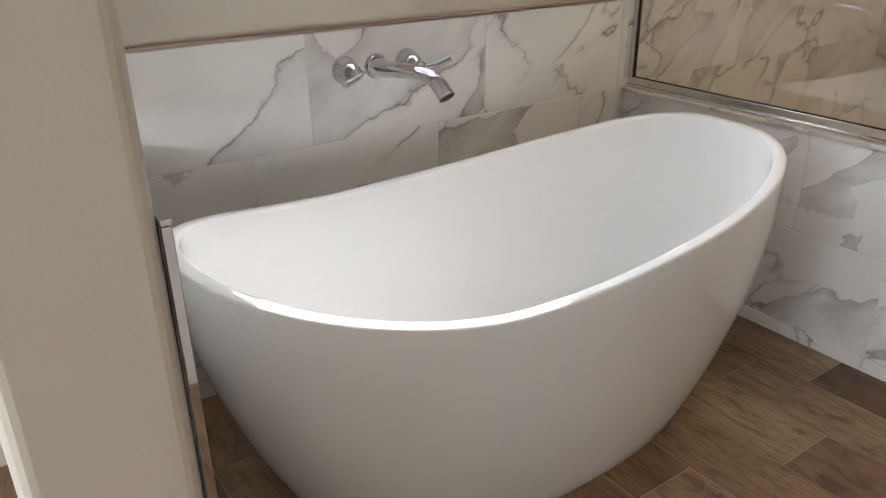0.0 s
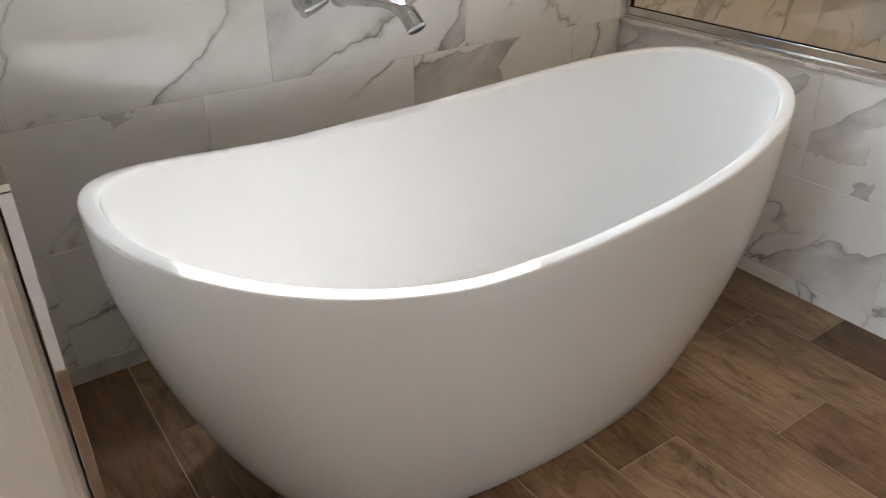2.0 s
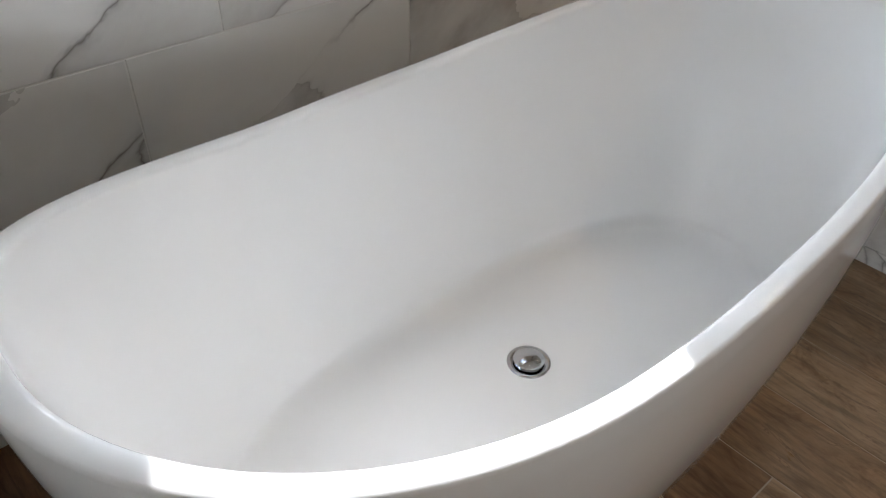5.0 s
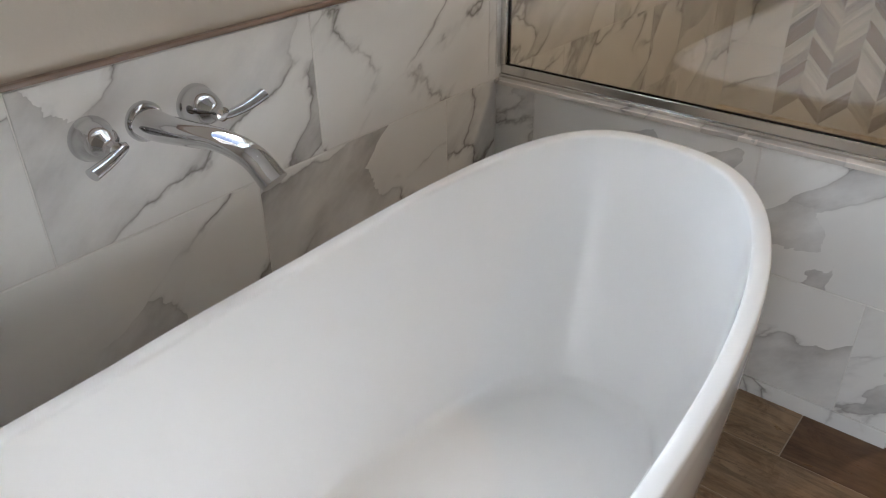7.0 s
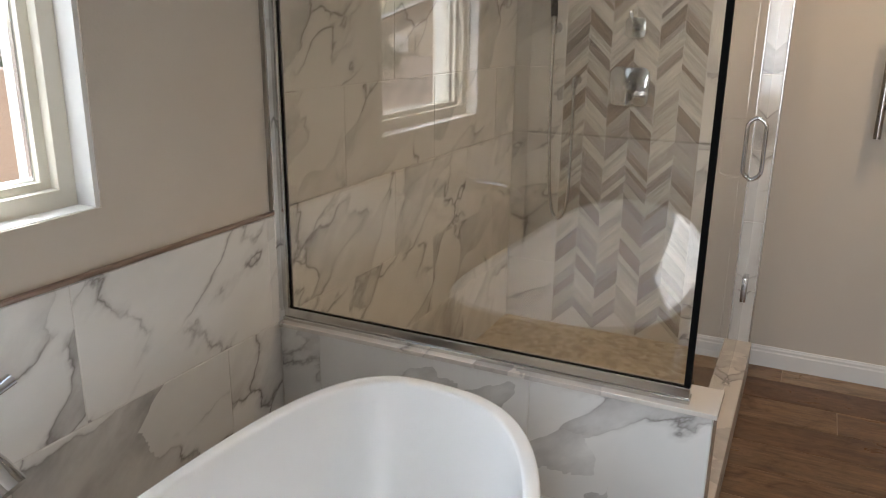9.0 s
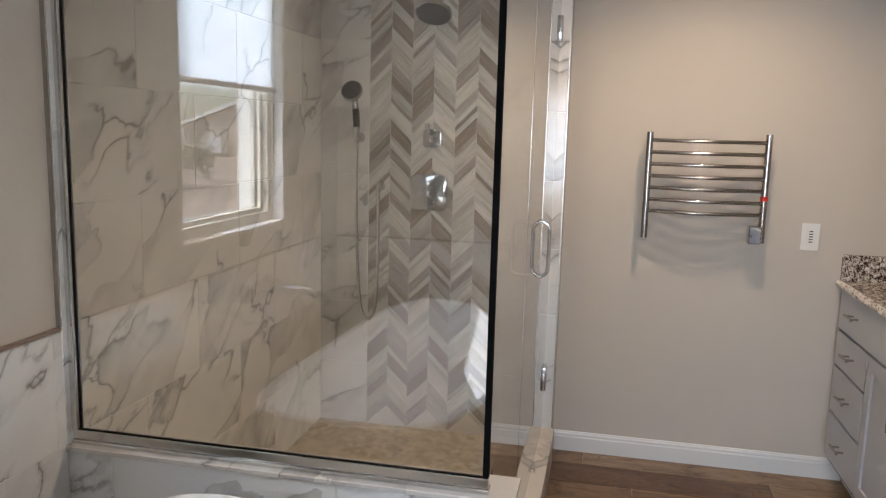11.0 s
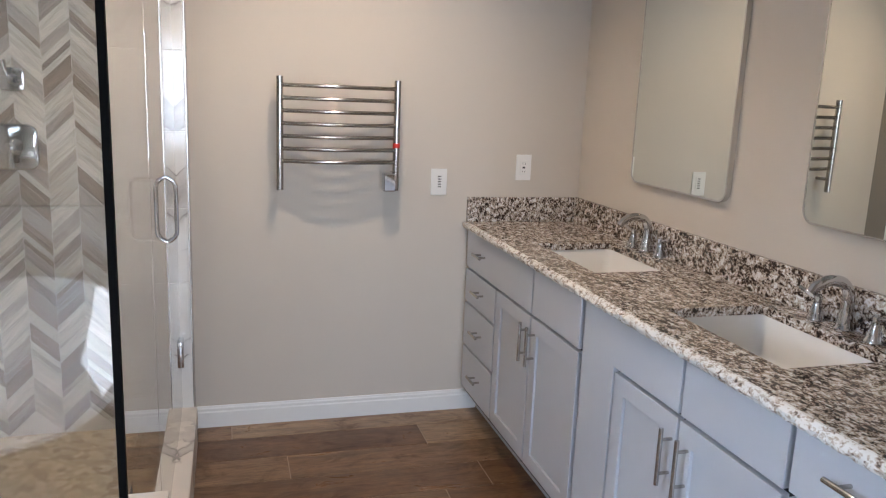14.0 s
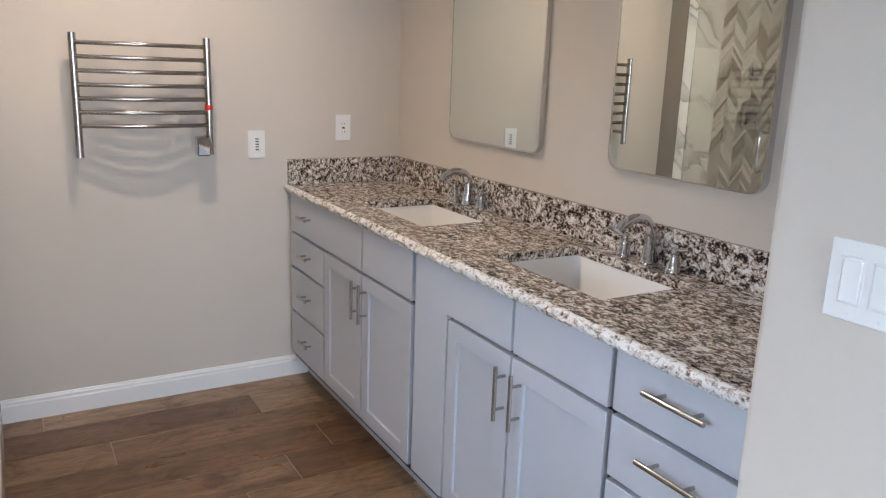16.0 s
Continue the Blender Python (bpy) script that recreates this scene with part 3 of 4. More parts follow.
sheet = [[b.verts.new((WX0 + 0.016 + (WX1 - WX0 - 0.032) * i / 12, 0.034 + 0.0012 * math.sin(i * 1.1) * (1 - j / 10), 1.665 + (WZ1 - 1.675) * j / 10)) for j in range(11)] for i in range(13)]
for s0, s1 in zip(sheet, sheet[1:]):
    for j in range(10):
        b.faces.new((s0[j], s1[j], s1[j + 1], s0[j + 1]))
part("cloth", b, M_SHADE, shade, "", True)
part("bottom_rail", box(WX0 + 0.016, WX1 - 0.016, 0.026, 0.042, 1.645, 1.665, 0.003), M_TRIM, shade)

# ---- vanity ----
FY = -2.358
GAP = 0.006
van_z0, van_z1 = 0.125, 0.884


def bar_pull(x, z, length, upright, parent):
    y = FY - 0.0
    b = bmesh.new()
    h = length / 2
    if upright:
        tube([(x, y + 0.032, z - h), (x, y + 0.032, z + h)], 0.006, 14, bm=b)
        for k in (-0.6, 0.6):
            tube([(x, y - 0.002, z + k * h), (x, y + 0.032, z + k * h)], 0.0045, 10, bm=b)
    else:
        tube([(x - h, y + 0.032, z), (x + h, y + 0.032, z)], 0.006, 14, bm=b)
        for k in (-0.6, 0.6):
            tube([(x + k * h, y - 0.002, z), (x + k * h, y + 0.032, z)], 0.0045, 10, bm=b)
    return part("pull", b, M_NICKEL, parent, "brushed nickel bar pull", True)


def flat_front(name, x0, x1, z0, z1, parent):
    return part(name, box(x0 + GAP, x1 - GAP, FY - 0.02, FY, z0 + GAP, z1 - GAP, 0.002), M_CAB, parent)


def shaker(x0, x1, z0, z1, parent, rail=0.06):
    b = ring_frame(x0 + GAP, x1 - GAP, z0 + GAP, z1 - GAP, FY - 0.02, FY, rail - GAP)
    d = part("door", b, M_CAB, parent)
    part("panel", box(x0 + rail - 0.004, x1 - rail + 0.004, FY - 0.019, FY - 0.009, z0 + rail - 0.004, z1 - rail + 0.004), M_CAB, d)
    return d


def cabinet(x0, x1, label):
    c = thing("vanity_cabinet", ((x0 + x1) / 2, -2.6, 0), label, "cabinet", "vanity cabinets")
    # body coloured near-black: the shade that shows between the fronts
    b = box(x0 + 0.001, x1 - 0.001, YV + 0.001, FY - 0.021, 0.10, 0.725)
    part("body", b, M_GAP_SHADE, c)
    part("toe_kick", box(x0 + 0.001, x1 - 0.001, YV + 0.01, -2.445, -0.002, 0.10), M_CAB, c)
    return c


DZ = [0.884, 0.705, 0.545, 0.335, 0.125]
c1 = cabinet(0.69, 1.912, "grey painted vanity cabinet with four drawers and two doors")
for i in range(4):
    d = flat_front("drawer", 1.49 if i else 1.106, 1.905, DZ[i + 1], DZ[i], c1)
    bar_pull(1.675, (DZ[i] + DZ[i + 1]) / 2 + 0.006, 0.10, False, d)
flat_front("false_front", 0.706, 1.106, DZ[1], DZ[0], c1)
for x0, x1, hx in ((1.106, 1.487, 1.128), (0.706, 1.106, 1.062)):
    d = shaker(x0, x1, van_z0, DZ[1], c1)
    bar_pull(hx, 0.60, 0.148, True, d)
c2 = cabinet(-0.228, 0.69, "grey painted sink cabinet with a wide stile and two doors")
b = prism([(0.684, van_z0 + GAP), (0.684, 0.884 - GAP), (0.147 + GAP, 0.884 - GAP), (0.147 + GAP, 0.73 + GAP), (0.478 + GAP, 0.73 + GAP), (0.478 + GAP, van_z0 + GAP)], "y", FY - 0.02, FY, 0.0015)
part("fascia", b, M_CAB, c2)
flat_front("false_front", -0.226, 0.147, 0.73, 0.884, c2)
for x0, x1, hx in ((0.147, 0.478, 0.168), (-0.226, 0.147, 0.098)):
    d = shaker(x0, x1, van_z0, 0.73, c2)
    bar_pull(hx, 0.617, 0.152, True, d)
c3 = cabinet(XE + 0.002, -0.228, "grey painted vanity drawer cabinet beside the wall")
EZ = [0.884, 0.735, 0.58, 0.36, 0.125]
for i in range(4):
    d = flat_front("drawer", XE + 0.004, -0.23, EZ[i + 1], EZ[i], c3)
    bar_pull(-0.428, (EZ[i] + EZ[i + 1]) / 2 + 0.02, 0.158, False, d)

# worktop with two sink cut-outs and a chiselled edge
SINKS = [(0.885, 1.385, -2.805, -2.485), (-0.035, 0.445, -2.805, -2.485)]
CTF, CT0, CT1 = -2.350, 0.886, 0.914


def build_worktop():
    top = thing("worktop", (0.65, -2.6, CT0), "speckled brown and white granite worktop with chiselled edge", "worktop")
    b = bmesh.new()
    xs = [XE + 0.002]
    for s in sorted(SINKS):
        xs += [s[0], s[1]]
    xs.append(XF - 0.001)
    ys = [YV + 0.001, SINKS[0][2], SINKS[0][3], CTF]
    cells = [(i, j) for i in range(5) for j in range(3) if not (i % 2 and j == 1)]
    grid = {(i, j, k): b.verts.new((xs[i], ys[j], z)) for i in range(6) for j in range(4) for k, z in enumerate((CT0, CT1))}
    for i, j in cells:
        for k in (0, 1):
            b.faces.new([grid[i, j, k], grid[i + 1, j, k], grid[i + 1, j + 1, k], grid[i, j + 1, k]])
        for di, dj, e0, e1 in ((-1, 0, (0, 0), (0, 1)), (1, 0, (1, 0), (1, 1)), (0, -1, (0, 0), (1, 0)), (0, 1, (0, 1), (1, 1))):
            if (i + di, j + dj) not in cells:
                a, e = (i + e0[0], j + e0[1]), (i + e1[0], j + e1[1])
                b.faces.new([grid[(*a, 0)], grid[(*e, 0)], grid[(*e, 1)], grid[(*a, 1)]])
    part("slab", b, M_GRANITE, top)
    # chiselled front edge
    b = bmesh.new()
    n, rows = 260, 6
    grid = []
    for i in range(n + 1):
        x = xs[0] + (xs[-1] - xs[0]) * i / n
        col = []
        for j in range(rows + 1):
            f = j / rows
            z = CT0 - 0.002 + (CT1 - CT0 + 0.0018) * f
            bulge = 0.012 * math.sin(math.pi * (0.12 + 0.8 * f)) + 0.007 * noise.noise((x * 38, f * 2.2, 1.0)) + 0.004 * noise.noise((x * 95, f * 5, 4.0))
            if j == rows:
                bulge = 0.002 * noise.noise((x * 60, 0, 0))
            col.append(b.verts.new((x, CTF + max(0.0005, bulge), z)))
        col.append(b.verts.new((x, CTF - 0.004, CT1 + 0.0004)))
        col.insert(0, b.verts.new((x, CTF - 0.004, CT0 - 0.002)))
        grid.append(col)
    for g0, g1 in zip(grid, grid[1:]):
        for j in range(len(g0) - 1):
            b.faces.new((g0[j], g1[j], g1[j + 1], g0[j + 1]))
    part("chiselled_edge", b, M_ROUGHSTONE, top, "rough chiselled granite edge", True)
    part("backsplash", box(XE + 0.002, XF - 0.001, YV + 0.0005, YV + 0.022, CT1 + 0.0005, 1.026, 0.002), M_GRANITE, top)
    part("side_splash", box(XF - 0.0225, XF - 0.0005, YV + 0.0225, CTF - 0.004, CT1 + 0.0005, 1.026, 0.002), M_GRANITE, top)


build_worktop()


def build_sink(s):
    x0, x1, y0, y1 = s
    k = thing("sink", ((x0 + x1) / 2, (y0 + y1) / 2, 0.75), "white rectangular undermount ceramic sink", "sink", "vanity sinks")
    b = bmesh.new()
    rings = []
    for d, z in ((-0.006, CT0 - 0.001), (0.0, CT0 - 0.012), (0.012, 0.79), (0.03, 0.76), (0.07, 0.752)):
        rings.append([b.verts.new((u, w, z)) for u, w in rounded(x0 + d, x1 - d, y0 + d, y1 - d, 0.03, 5)])
    for d, z in ((0.06, 0.738), (0.0, 0.742), (-0.012, 0.80), (-0.012, CT0 - 0.001)):
        rings.append([b.verts.new((u, w, z)) for u, w in rounded(x0 + d, x1 - d, y0 + d, y1 - d, 0.03, 5)])
    m = len(rings[0])
    for i, (r0, r1) in enumerate(zip(rings, rings[1:])):
        if i == 4:
            continue
        for q in range(m):
            b.faces.new((r0[q], r0[(q + 1) % m], r1[(q + 1) % m], r1[q]))
    b.faces.new(rings[4])
    b.faces.new(rings[5])
    for q in range(m):
        b.faces.new((rings[-1][q], rings[-1][(q + 1) % m], rings[0][(q + 1) % m], rings[0][q]))
    part("basin", b, M_CERAM, k, "", True)
    part("drain", lathe([(0.022, 0.0), (0.022, 0.003), (0.014, 0.005), (0.002, 0.005)], 20, Matrix.Translation(((x0 + x1) / 2, (y0 + y1) / 2, 0.752))), M_CHROME, k, "chrome drain", True)


for s in SINKS:
    build_sink(s)


def build_faucet(x, y):
    f = thing("sink_faucet", (x, y, CT1), "polished chrome widespread faucet behind the sink", "faucet", "vanity faucets")
    T = Matrix.Translation((x, y, CT1 + 0.0005))
    part("spout_base", lathe([(0.026, 0.0), (0.026, 0.006), (0.021, 0.011), (0.018, 0.03)], 28, T), M_CHROME, f, "", True)
    pts = smooth_path([(x, y, CT1 + 0.02), (x, y - 0.003, CT1 + 0.06), (x, y, CT1 + 0.102), (x, y + 0.022, CT1 + 0.130), (x, y + 0.066, CT1 + 0.137), (x, y + 0.104, CT1 + 0.123), (x, y + 0.122, CT1 + 0.104)], 7)
    part("spout", tube(pts, [0.022 - 0.007 * min(1, i / 18) for i in range(len(pts))], 22, True, 0.85), M_CHROME, f, "", True)
    for sx in (-1, 1):
        hx = x + sx * 0.10
        h = part("handle", lathe([(0.025, 0.0), (0.025, 0.005), (0.021, 0.01), (0.013, 0.04), (0.010, 0.058), (0.012, 0.066), (0.006, 0.072)], 24, Matrix.Translation((hx, y, CT1 + 0.0005))), M_CHROME, f, "", True)
        lp = smooth_path([(hx, y, CT1 + 0.062), (hx + sx * 0.02, y + 0.004, CT1 + 0.066), (hx + sx * 0.06, y + 0.008, CT1 + 0.078)], 5)
        part("lever", tube(lp, [0.0065 + 0.0003 * i for i in range(len(lp))], 12, True, 0.7), M_CHROME, h, "", True)


build_faucet(1.195, -2.855)
build_faucet(0.190, -2.855)


def build_mirror(x0, x1):
    z0, z1 = 1.162, 1.928
    m = thing("mirror", ((x0 + x1) / 2, YV, z0), "rounded rectangular mirror in a slim brushed metal frame", "mirror", "vanity mirrors")
    R = 0.045
    o, i = rounded(x0, x1, z0, z1, R, 8), rounded(x0 + 0.006, x1 - 0.006, z0 + 0.006, z1 - 0.006, R - 0.006, 8)
    b = bmesh.new()
    rows = []
    for pts, y in ((o, YV + 0.001), (o, YV + 0.022), (i, YV + 0.022), (i, YV + 0.020)):
        rows.append([b.verts.new((u, y, w)) for u, w in pts])
    k = len(o)
    for r0, r1 in zip(rows, rows[1:]):
        for q in range(k):
            b.faces.new((r0[q], r0[(q + 1) % k], r1[(q + 1) % k], r1[q]))
    part("frame", b, M_ALU, m, "", True)
    part("glass", prism(rounded(x0 + 0.005, x1 - 0.005, z0 + 0.005, z1 - 0.005, R - 0.005, 8), "y", YV + 0.004, YV + 0.021), M_MIRROR, m)


build_mirror(0.784, 1.414)
build_mirror(-0.142, 0.43)

# ---- towel warmer ----
tw = thing("towel_warmer", (XF, -1.757, 1.06), "brushed steel towel warmer with seven bowed bars on the wall", "towel warmer")
TX = 1.843
for ty in (-1.512, -2.0):
    pp = part("post", tube([(TX, ty, 1.065), (TX, ty, 1.528)], 0.0145, 20), M_WARM, tw, "", True)
    for tz in (1.13, 1.44):
        part("bracket", tube([(TX, ty, tz), (XF - 0.001, ty, tz)], 0.009, 14), M_WARM, pp, "", True)
for i in range(7):
    tz = 1.493 - i * 0.0512
    pts = [(TX - 0.004 - 0.046 * math.sin(math.pi * k / 12), -1.512 - 0.488 * k / 12, tz) for k in range(13)]
    part("bar", tube(pts, 0.0085, 14), M_WARM, tw, "", True)
part("switch_box", box(TX - 0.018, TX + 0.03, -2.0, -1.945, 1.060, 1.140, 0.006), M_CHROME, tw, "steel control box")
part("tag", lathe([(0.0152, 0), (0.0156, 0.001), (0.0156, 0.019), (0.0152, 0.02)], 20, Matrix.Translation((TX, -2.0, 1.247))), M_RED, tw, "red paper tag", True)

# ---- plates ----


def plate(x, y, z, w, h, kind):
    """A wall plate on the towel wall (faces -x)."""
    k = thing("switch_plate" if kind == "timer" else "outlet_plate", (x, y, z), "white wall timer switch plate with small buttons" if kind == "timer" else "white electrical outlet plate", "wall plate")
    part("cover", box(x - 0.006, x - 0.0005, y - w / 2, y + w / 2, z - h / 2, z + h / 2, 0.002), M_PLASTIC, k)
    part("insert", box(x - 0.008, x - 0.005, y - 0.017, y + 0.017, z - 0.033, z + 0.033, 0.001), M_PLASTIC, k)
    if kind == "timer":
        for i in range(5):
            part("button", box(x - 0.0092, x - 0.0075, y - 0.009, y + 0.006, z - 0.024 + i * 0.0115, z - 0.0195 + i * 0.0115), M_DARK, k, "grey button")
    else:
        for dz in (-0.018, 0.018):
            for dy in (-0.006, 0.006):
                part("slot", box(x - 0.0087, x - 0.0075, y + dy - 0.001, y + dy + 0.001, z + dz - 0.004, z + dz + 0.004), M_DARK, k)
        part("reset_button", box(x - 0.009, x - 0.0075, y - 0.006, y + 0.006, z - 0.004, z + 0.004), M_DARK, k)


plate(XF, -2.217, 1.094, 0.074, 0.118, "timer")
plate(XF, -2.620, 1.163, 0.074, 0.118, "outlet")
sw = thing("light_switch", (-0.80, YS, 1.17), "white double rocker light switch plate", "light switch")
sx0 = -0.731
part("cover", box(sx0 - 0.118, sx0, YS + 0.0005, YS + 0.006, 1.119, 1.234, 0.002), M_PLASTIC, sw)
for i in range(2):
    cx = sx0 - 0.036 - i * 0.046
    part("rim", bars(cx - 0.0185, cx + 0.0185, 1.142, 1.212, YS + 0.004, YS + 0.0075, 0.003, 0.0008), M_PLASTIC, sw)
    part("rocker", box(cx - 0.014, cx + 0.014, YS + 0.004, YS + 0.009, 1.147, 1.207, 0.002), M_PLASTIC, sw)
    for sz in (1.128, 1.226):
        part("screw", tube([(cx, YS + 0.005, sz), (cx, YS + 0.0072, sz)], 0.003, 10), M_PLASTIC, sw)

# ---- baseboard ----
prof = [(0.0, 0.0), (0.014, 0.0), (0.014, 0.068), (0.010, 0.074), (0.010, 0.084), (0.006, 0.090), (0.004, 0.096), (0.0, 0.096)]
b = prism([(XF - d, z) for d, z in prof], "y", -1.1505, -2.44)
solid("baseboard", b, M_TRIM, "white moulded baseboard along the towel wall", "baseboard")

# ---- shower fittings ----
sv = thing("shower_valve", (XS, -0.542, 1.227), "polished chrome shower valve with square plate and lever", "shower valve")
oct8 = [(0.085 * math.copysign(1, math.cos(a)) * min(1, abs(math.cos(a)) * 1.25), 0.085 * math.copysign(1, math.sin(a)) * min(1, abs(math.sin(a)) * 1.25)) for a in [2 * math.pi * k / 32 for k in range(32)]]
part("plate", prism([(-0.542 + u, 1.227 + w) for u, w in oct8], "x", XS - 0.014, XS - 0.001, 0.006), M_CHROME, sv, "", True)
RX = Matrix.Rotation(radians(-90), 4, "Y")
part("hub", lathe([(0.035, 0.0), (0.033, 0.01), (0.024, 0.03), (0.02, 0.05), (0.012, 0.055)], 28, Matrix.Translation((XS - 0.009, -0.542, 1.227)) @ RX), M_CHROME, sv, "", True)
part("lever", tube([(XS - 0.05, -0.542, 1.227), (XS - 0.055, -0.542, 1.20), (XS - 0.06, -0.542, 1.155)], [0.011, 0.010, 0.013], 14), M_CHROME, sv, "", True)
dv = thing("diverter_valve", (XS, -0.550, 1.473), "small polished chrome diverter valve with cross lever", "shower valve")
part("plate", prism([(-0.550 + u * 0.5, 1.473 + w * 0.5) for u, w in oct8], "x", XS - 0.010, XS - 0.001, 0.002), M_CHROME, dv, "", True)
part("hub", lathe([(0.022, 0.0), (0.019, 0.02), (0.015, 0.045), (0.008, 0.05)], 24, Matrix.Translation((XS - 0.009, -0.550, 1.473)) @ RX), M_CHROME, dv, "", True)
part("lever", tube([(XS - 0.045, -0.550, 1.473), (XS - 0.05, -0.54, 1.505), (XS - 0.05, -0.535, 1.54)], [0.010, 0.008, 0.010], 12), M_CHROME, dv, "", True)
hs = thing("hand_shower", (XS, -0.20, 1.455), "chrome hand shower on a wall holder with metal hose", "hand shower")
part("holder", tube([(XS - 0.001, -0.204, 1.468), (XS - 0.05, -0.204, 1.468)], [0.024, 0.014], 20), M_CHROME, hs, "", True)
hp = smooth_path([(XS - 0.055, -0.206, 1.44), (XS - 0.058, -0.205, 1.53), (XS - 0.070, -0.203, 1.61), (XS - 0.085, -0.200, 1.655)], 6)
part("grip", tube(hp, [0.012 + 0.003 * math.sin(math.pi * i / 18) for i in range(len(hp))], 16), M_CHROME, hs, "", True)
part("grip_sleeve", tube(hp[5:12], 0.0158, 16), M_DARK, hs, "dark grip sleeve", True)
Tm = Matrix.Translation((XS - 0.100, -0.198, 1.672)) @ Matrix.Rotation(radians(-65), 4, "Y")
hd = part("spray_head", lathe([(0.012, -0.02), (0.035, -0.012), (0.050, 0.0), (0.050, 0.012), (0.046, 0.014)], 32, Tm), M_CHROME, hs, "", True)
part("spray_face", lathe([(0.045, 0.0142), (0.043, 0.0165), (0.002, 0.0168)], 32, Tm), M_DARK, hd, "dark rubber spray face")
el = part("hose_elbow", tube([(XS - 0.001, -0.307, 1.246), (XS - 0.035, -0.307, 1.246), (XS - 0.042, -0.307, 1.215)], [0.022, 0.014, 0.011], 18), M_CHROME, hs, "", True)
hose = smooth_path([(XS - 0.055, -0.206, 1.44), (XS - 0.055, -0.205, 1.2), (XS - 0.05, -0.215, 0.85), (XS - 0.05, -0.235, 0.66), (XS - 0.05, -0.275, 0.62), (XS - 0.05, -0.305, 0.70), (XS - 0.045, -0.31, 0.95), (XS - 0.042, -0.307, 1.215)], 10)
part("hose", tube(hose, 0.0075, 12), M_ALU, hs, "", True)
sh = thing("overhead_shower", (XS, -0.55, 2.1), "round chrome overhead shower on a wall arm", "overhead shower")
part("arm", tube(smooth_path([(XS - 0.001, -0.572, 2.08), (XS - 0.07, -0.574, 2.085), (XS - 0.135, -0.577, 2.045)], 6), 0.011, 14), M_CHROME, sh, "", True)
Tm = Matrix.Translation((XS - 0.155, -0.578, 2.010)) @ Matrix.Rotation(radians(-150), 4, "Y")
hd = part("spray_head", lathe([(0.012, -0.035), (0.03, -0.025), (0.078, 0.0), (0.080, 0.012), (0.074, 0.016)], 36, Tm), M_CHROME, sh, "", True)
part("spray_face", lathe([(0.073, 0.0162), (0.070, 0.019), (0.002, 0.0195)], 36, Tm), M_DARK, hd, "dark spray face")
# ---- ceiling lights ----
for lx, ly, _, _ in DOWNLIGHTS:
    dl = thing("downlight", (lx, ly, CEIL), "recessed round ceiling downlight with white trim", "ceiling light", "ceiling downlights")
    part("trim_ring", lathe([(0.075, 0.0), (0.075, -0.006), (0.055, -0.008), (0.05, -0.001)], 32, Matrix.Translation((lx, ly, CEIL - 0.0005))), M_TRIM, dl, "", True)

# ---- outdoors ----
solid("ground", box(-300, 300, 0.23, 600, -0.6, -0.4), M_DIRT, "pinkish gravel yard", "ground")
gw = thing("garden_wall", (1.5, 3.6, -0.4), "tan stucco garden wall with a thicker pier", "garden wall")
part("wall", box(0.3, 9, 3.5, 3.7, -0.4, 1.165, 0.03), M_STUCCO, gw)
part("pier", box(0.92, 1.34, 3.38, 3.8, -0.4, 1.02, 0.09, 4), M_STUCCO, gw)
hill = bmesh.new()
rows_h = []
for i in range(25):
    col = []
    for j in range(9):
        x, y = -20 + i * 2.5, 9 + j * 3.0
        col.append(hill.verts.new((x, y, -0.41 + j * 0.28 + 0.35 * noise.noise((x * 0.21, y * 0.3, 2.0)) * min(j, 3))))
    rows_h.append(col)
for g0, g1 in zip(rows_h, rows_h[1:]):
    for j in range(8):
        hill.faces.new((g0[j], g1[j], g1[j + 1], g0[j + 1]))
solid("hillside", hill, M_DIRT, "pale dry desert hillside behind the garden wall", "hill", smooth=True)


def shrub(x, y, z, r, seed):
    rg = random.Random(seed)
    s = thing("shrub", (x, y, z), "dry grey-green desert shrub", "shrub", "desert shrubs")
    part("stem", tube([(x, y, z - 0.05), (x + 0.03, y, z + r * 0.5), (x - 0.04, y + 0.05, z + r)], [0.03, 0.02, 0.008], 6), M_BARK, s)
    b = bmesh.new()
    for _ in range(420):
        d0 = Vector((rg.gauss(0, 1), rg.gauss(0, 1), rg.gauss(0, 0.8))).normalized() * r * (0.35 + 0.65 * rg.random())
        c0 = Vector((x, y, z + r * 0.85)) + d0
        a = Vector((rg.gauss(0, 1), rg.gauss(0, 1), rg.gauss(0, 1))).normalized() * r * 0.10
        e = a.cross(d0).normalized() * r * 0.05
        b.faces.new([b.verts.new(c0 - a), b.verts.new(c0 + e), b.verts.new(c0 + a), b.verts.new(c0 - e)])
    part("foliage", b, M_LEAF, s)


for i in range(14):
    q = random.Random(i * 7 + 3)
    shrub(-9 + i * 1.7 + q.random(), 10.5 + 5 * q.random(), -0.1 + 0.5 * q.random(), 0.55 + 0.45 * q.random(), i)
for i in range(7):
    q = random.Random(i * 5 + 1)
    shrub(-22 + 2.2 * i + q.random(), 8.5 + 4.5 * q.random(), -0.4, 0.6 + 0.4 * q.random(), 40 + i)
house = thing("house", (-45, 16, -0.4), "beige stucco neighbouring house with a low gable roof", "house")
part("wall", prism([(8.5, -0.4), (23.5, -0.4), (23.5, 1.35), (16.0, 4.1), (8.5, 1.35)], "x", -52, -40), M_STUCCO2, house)
part("roof", prism([(8.0, 1.22), (16.0, 4.15), (24.0, 1.22), (24.0, 1.42), (16.0, 4.4), (8.0, 1.42)], "x", -52.5, -39.6), M_TRIM, house, "pale roof edge")
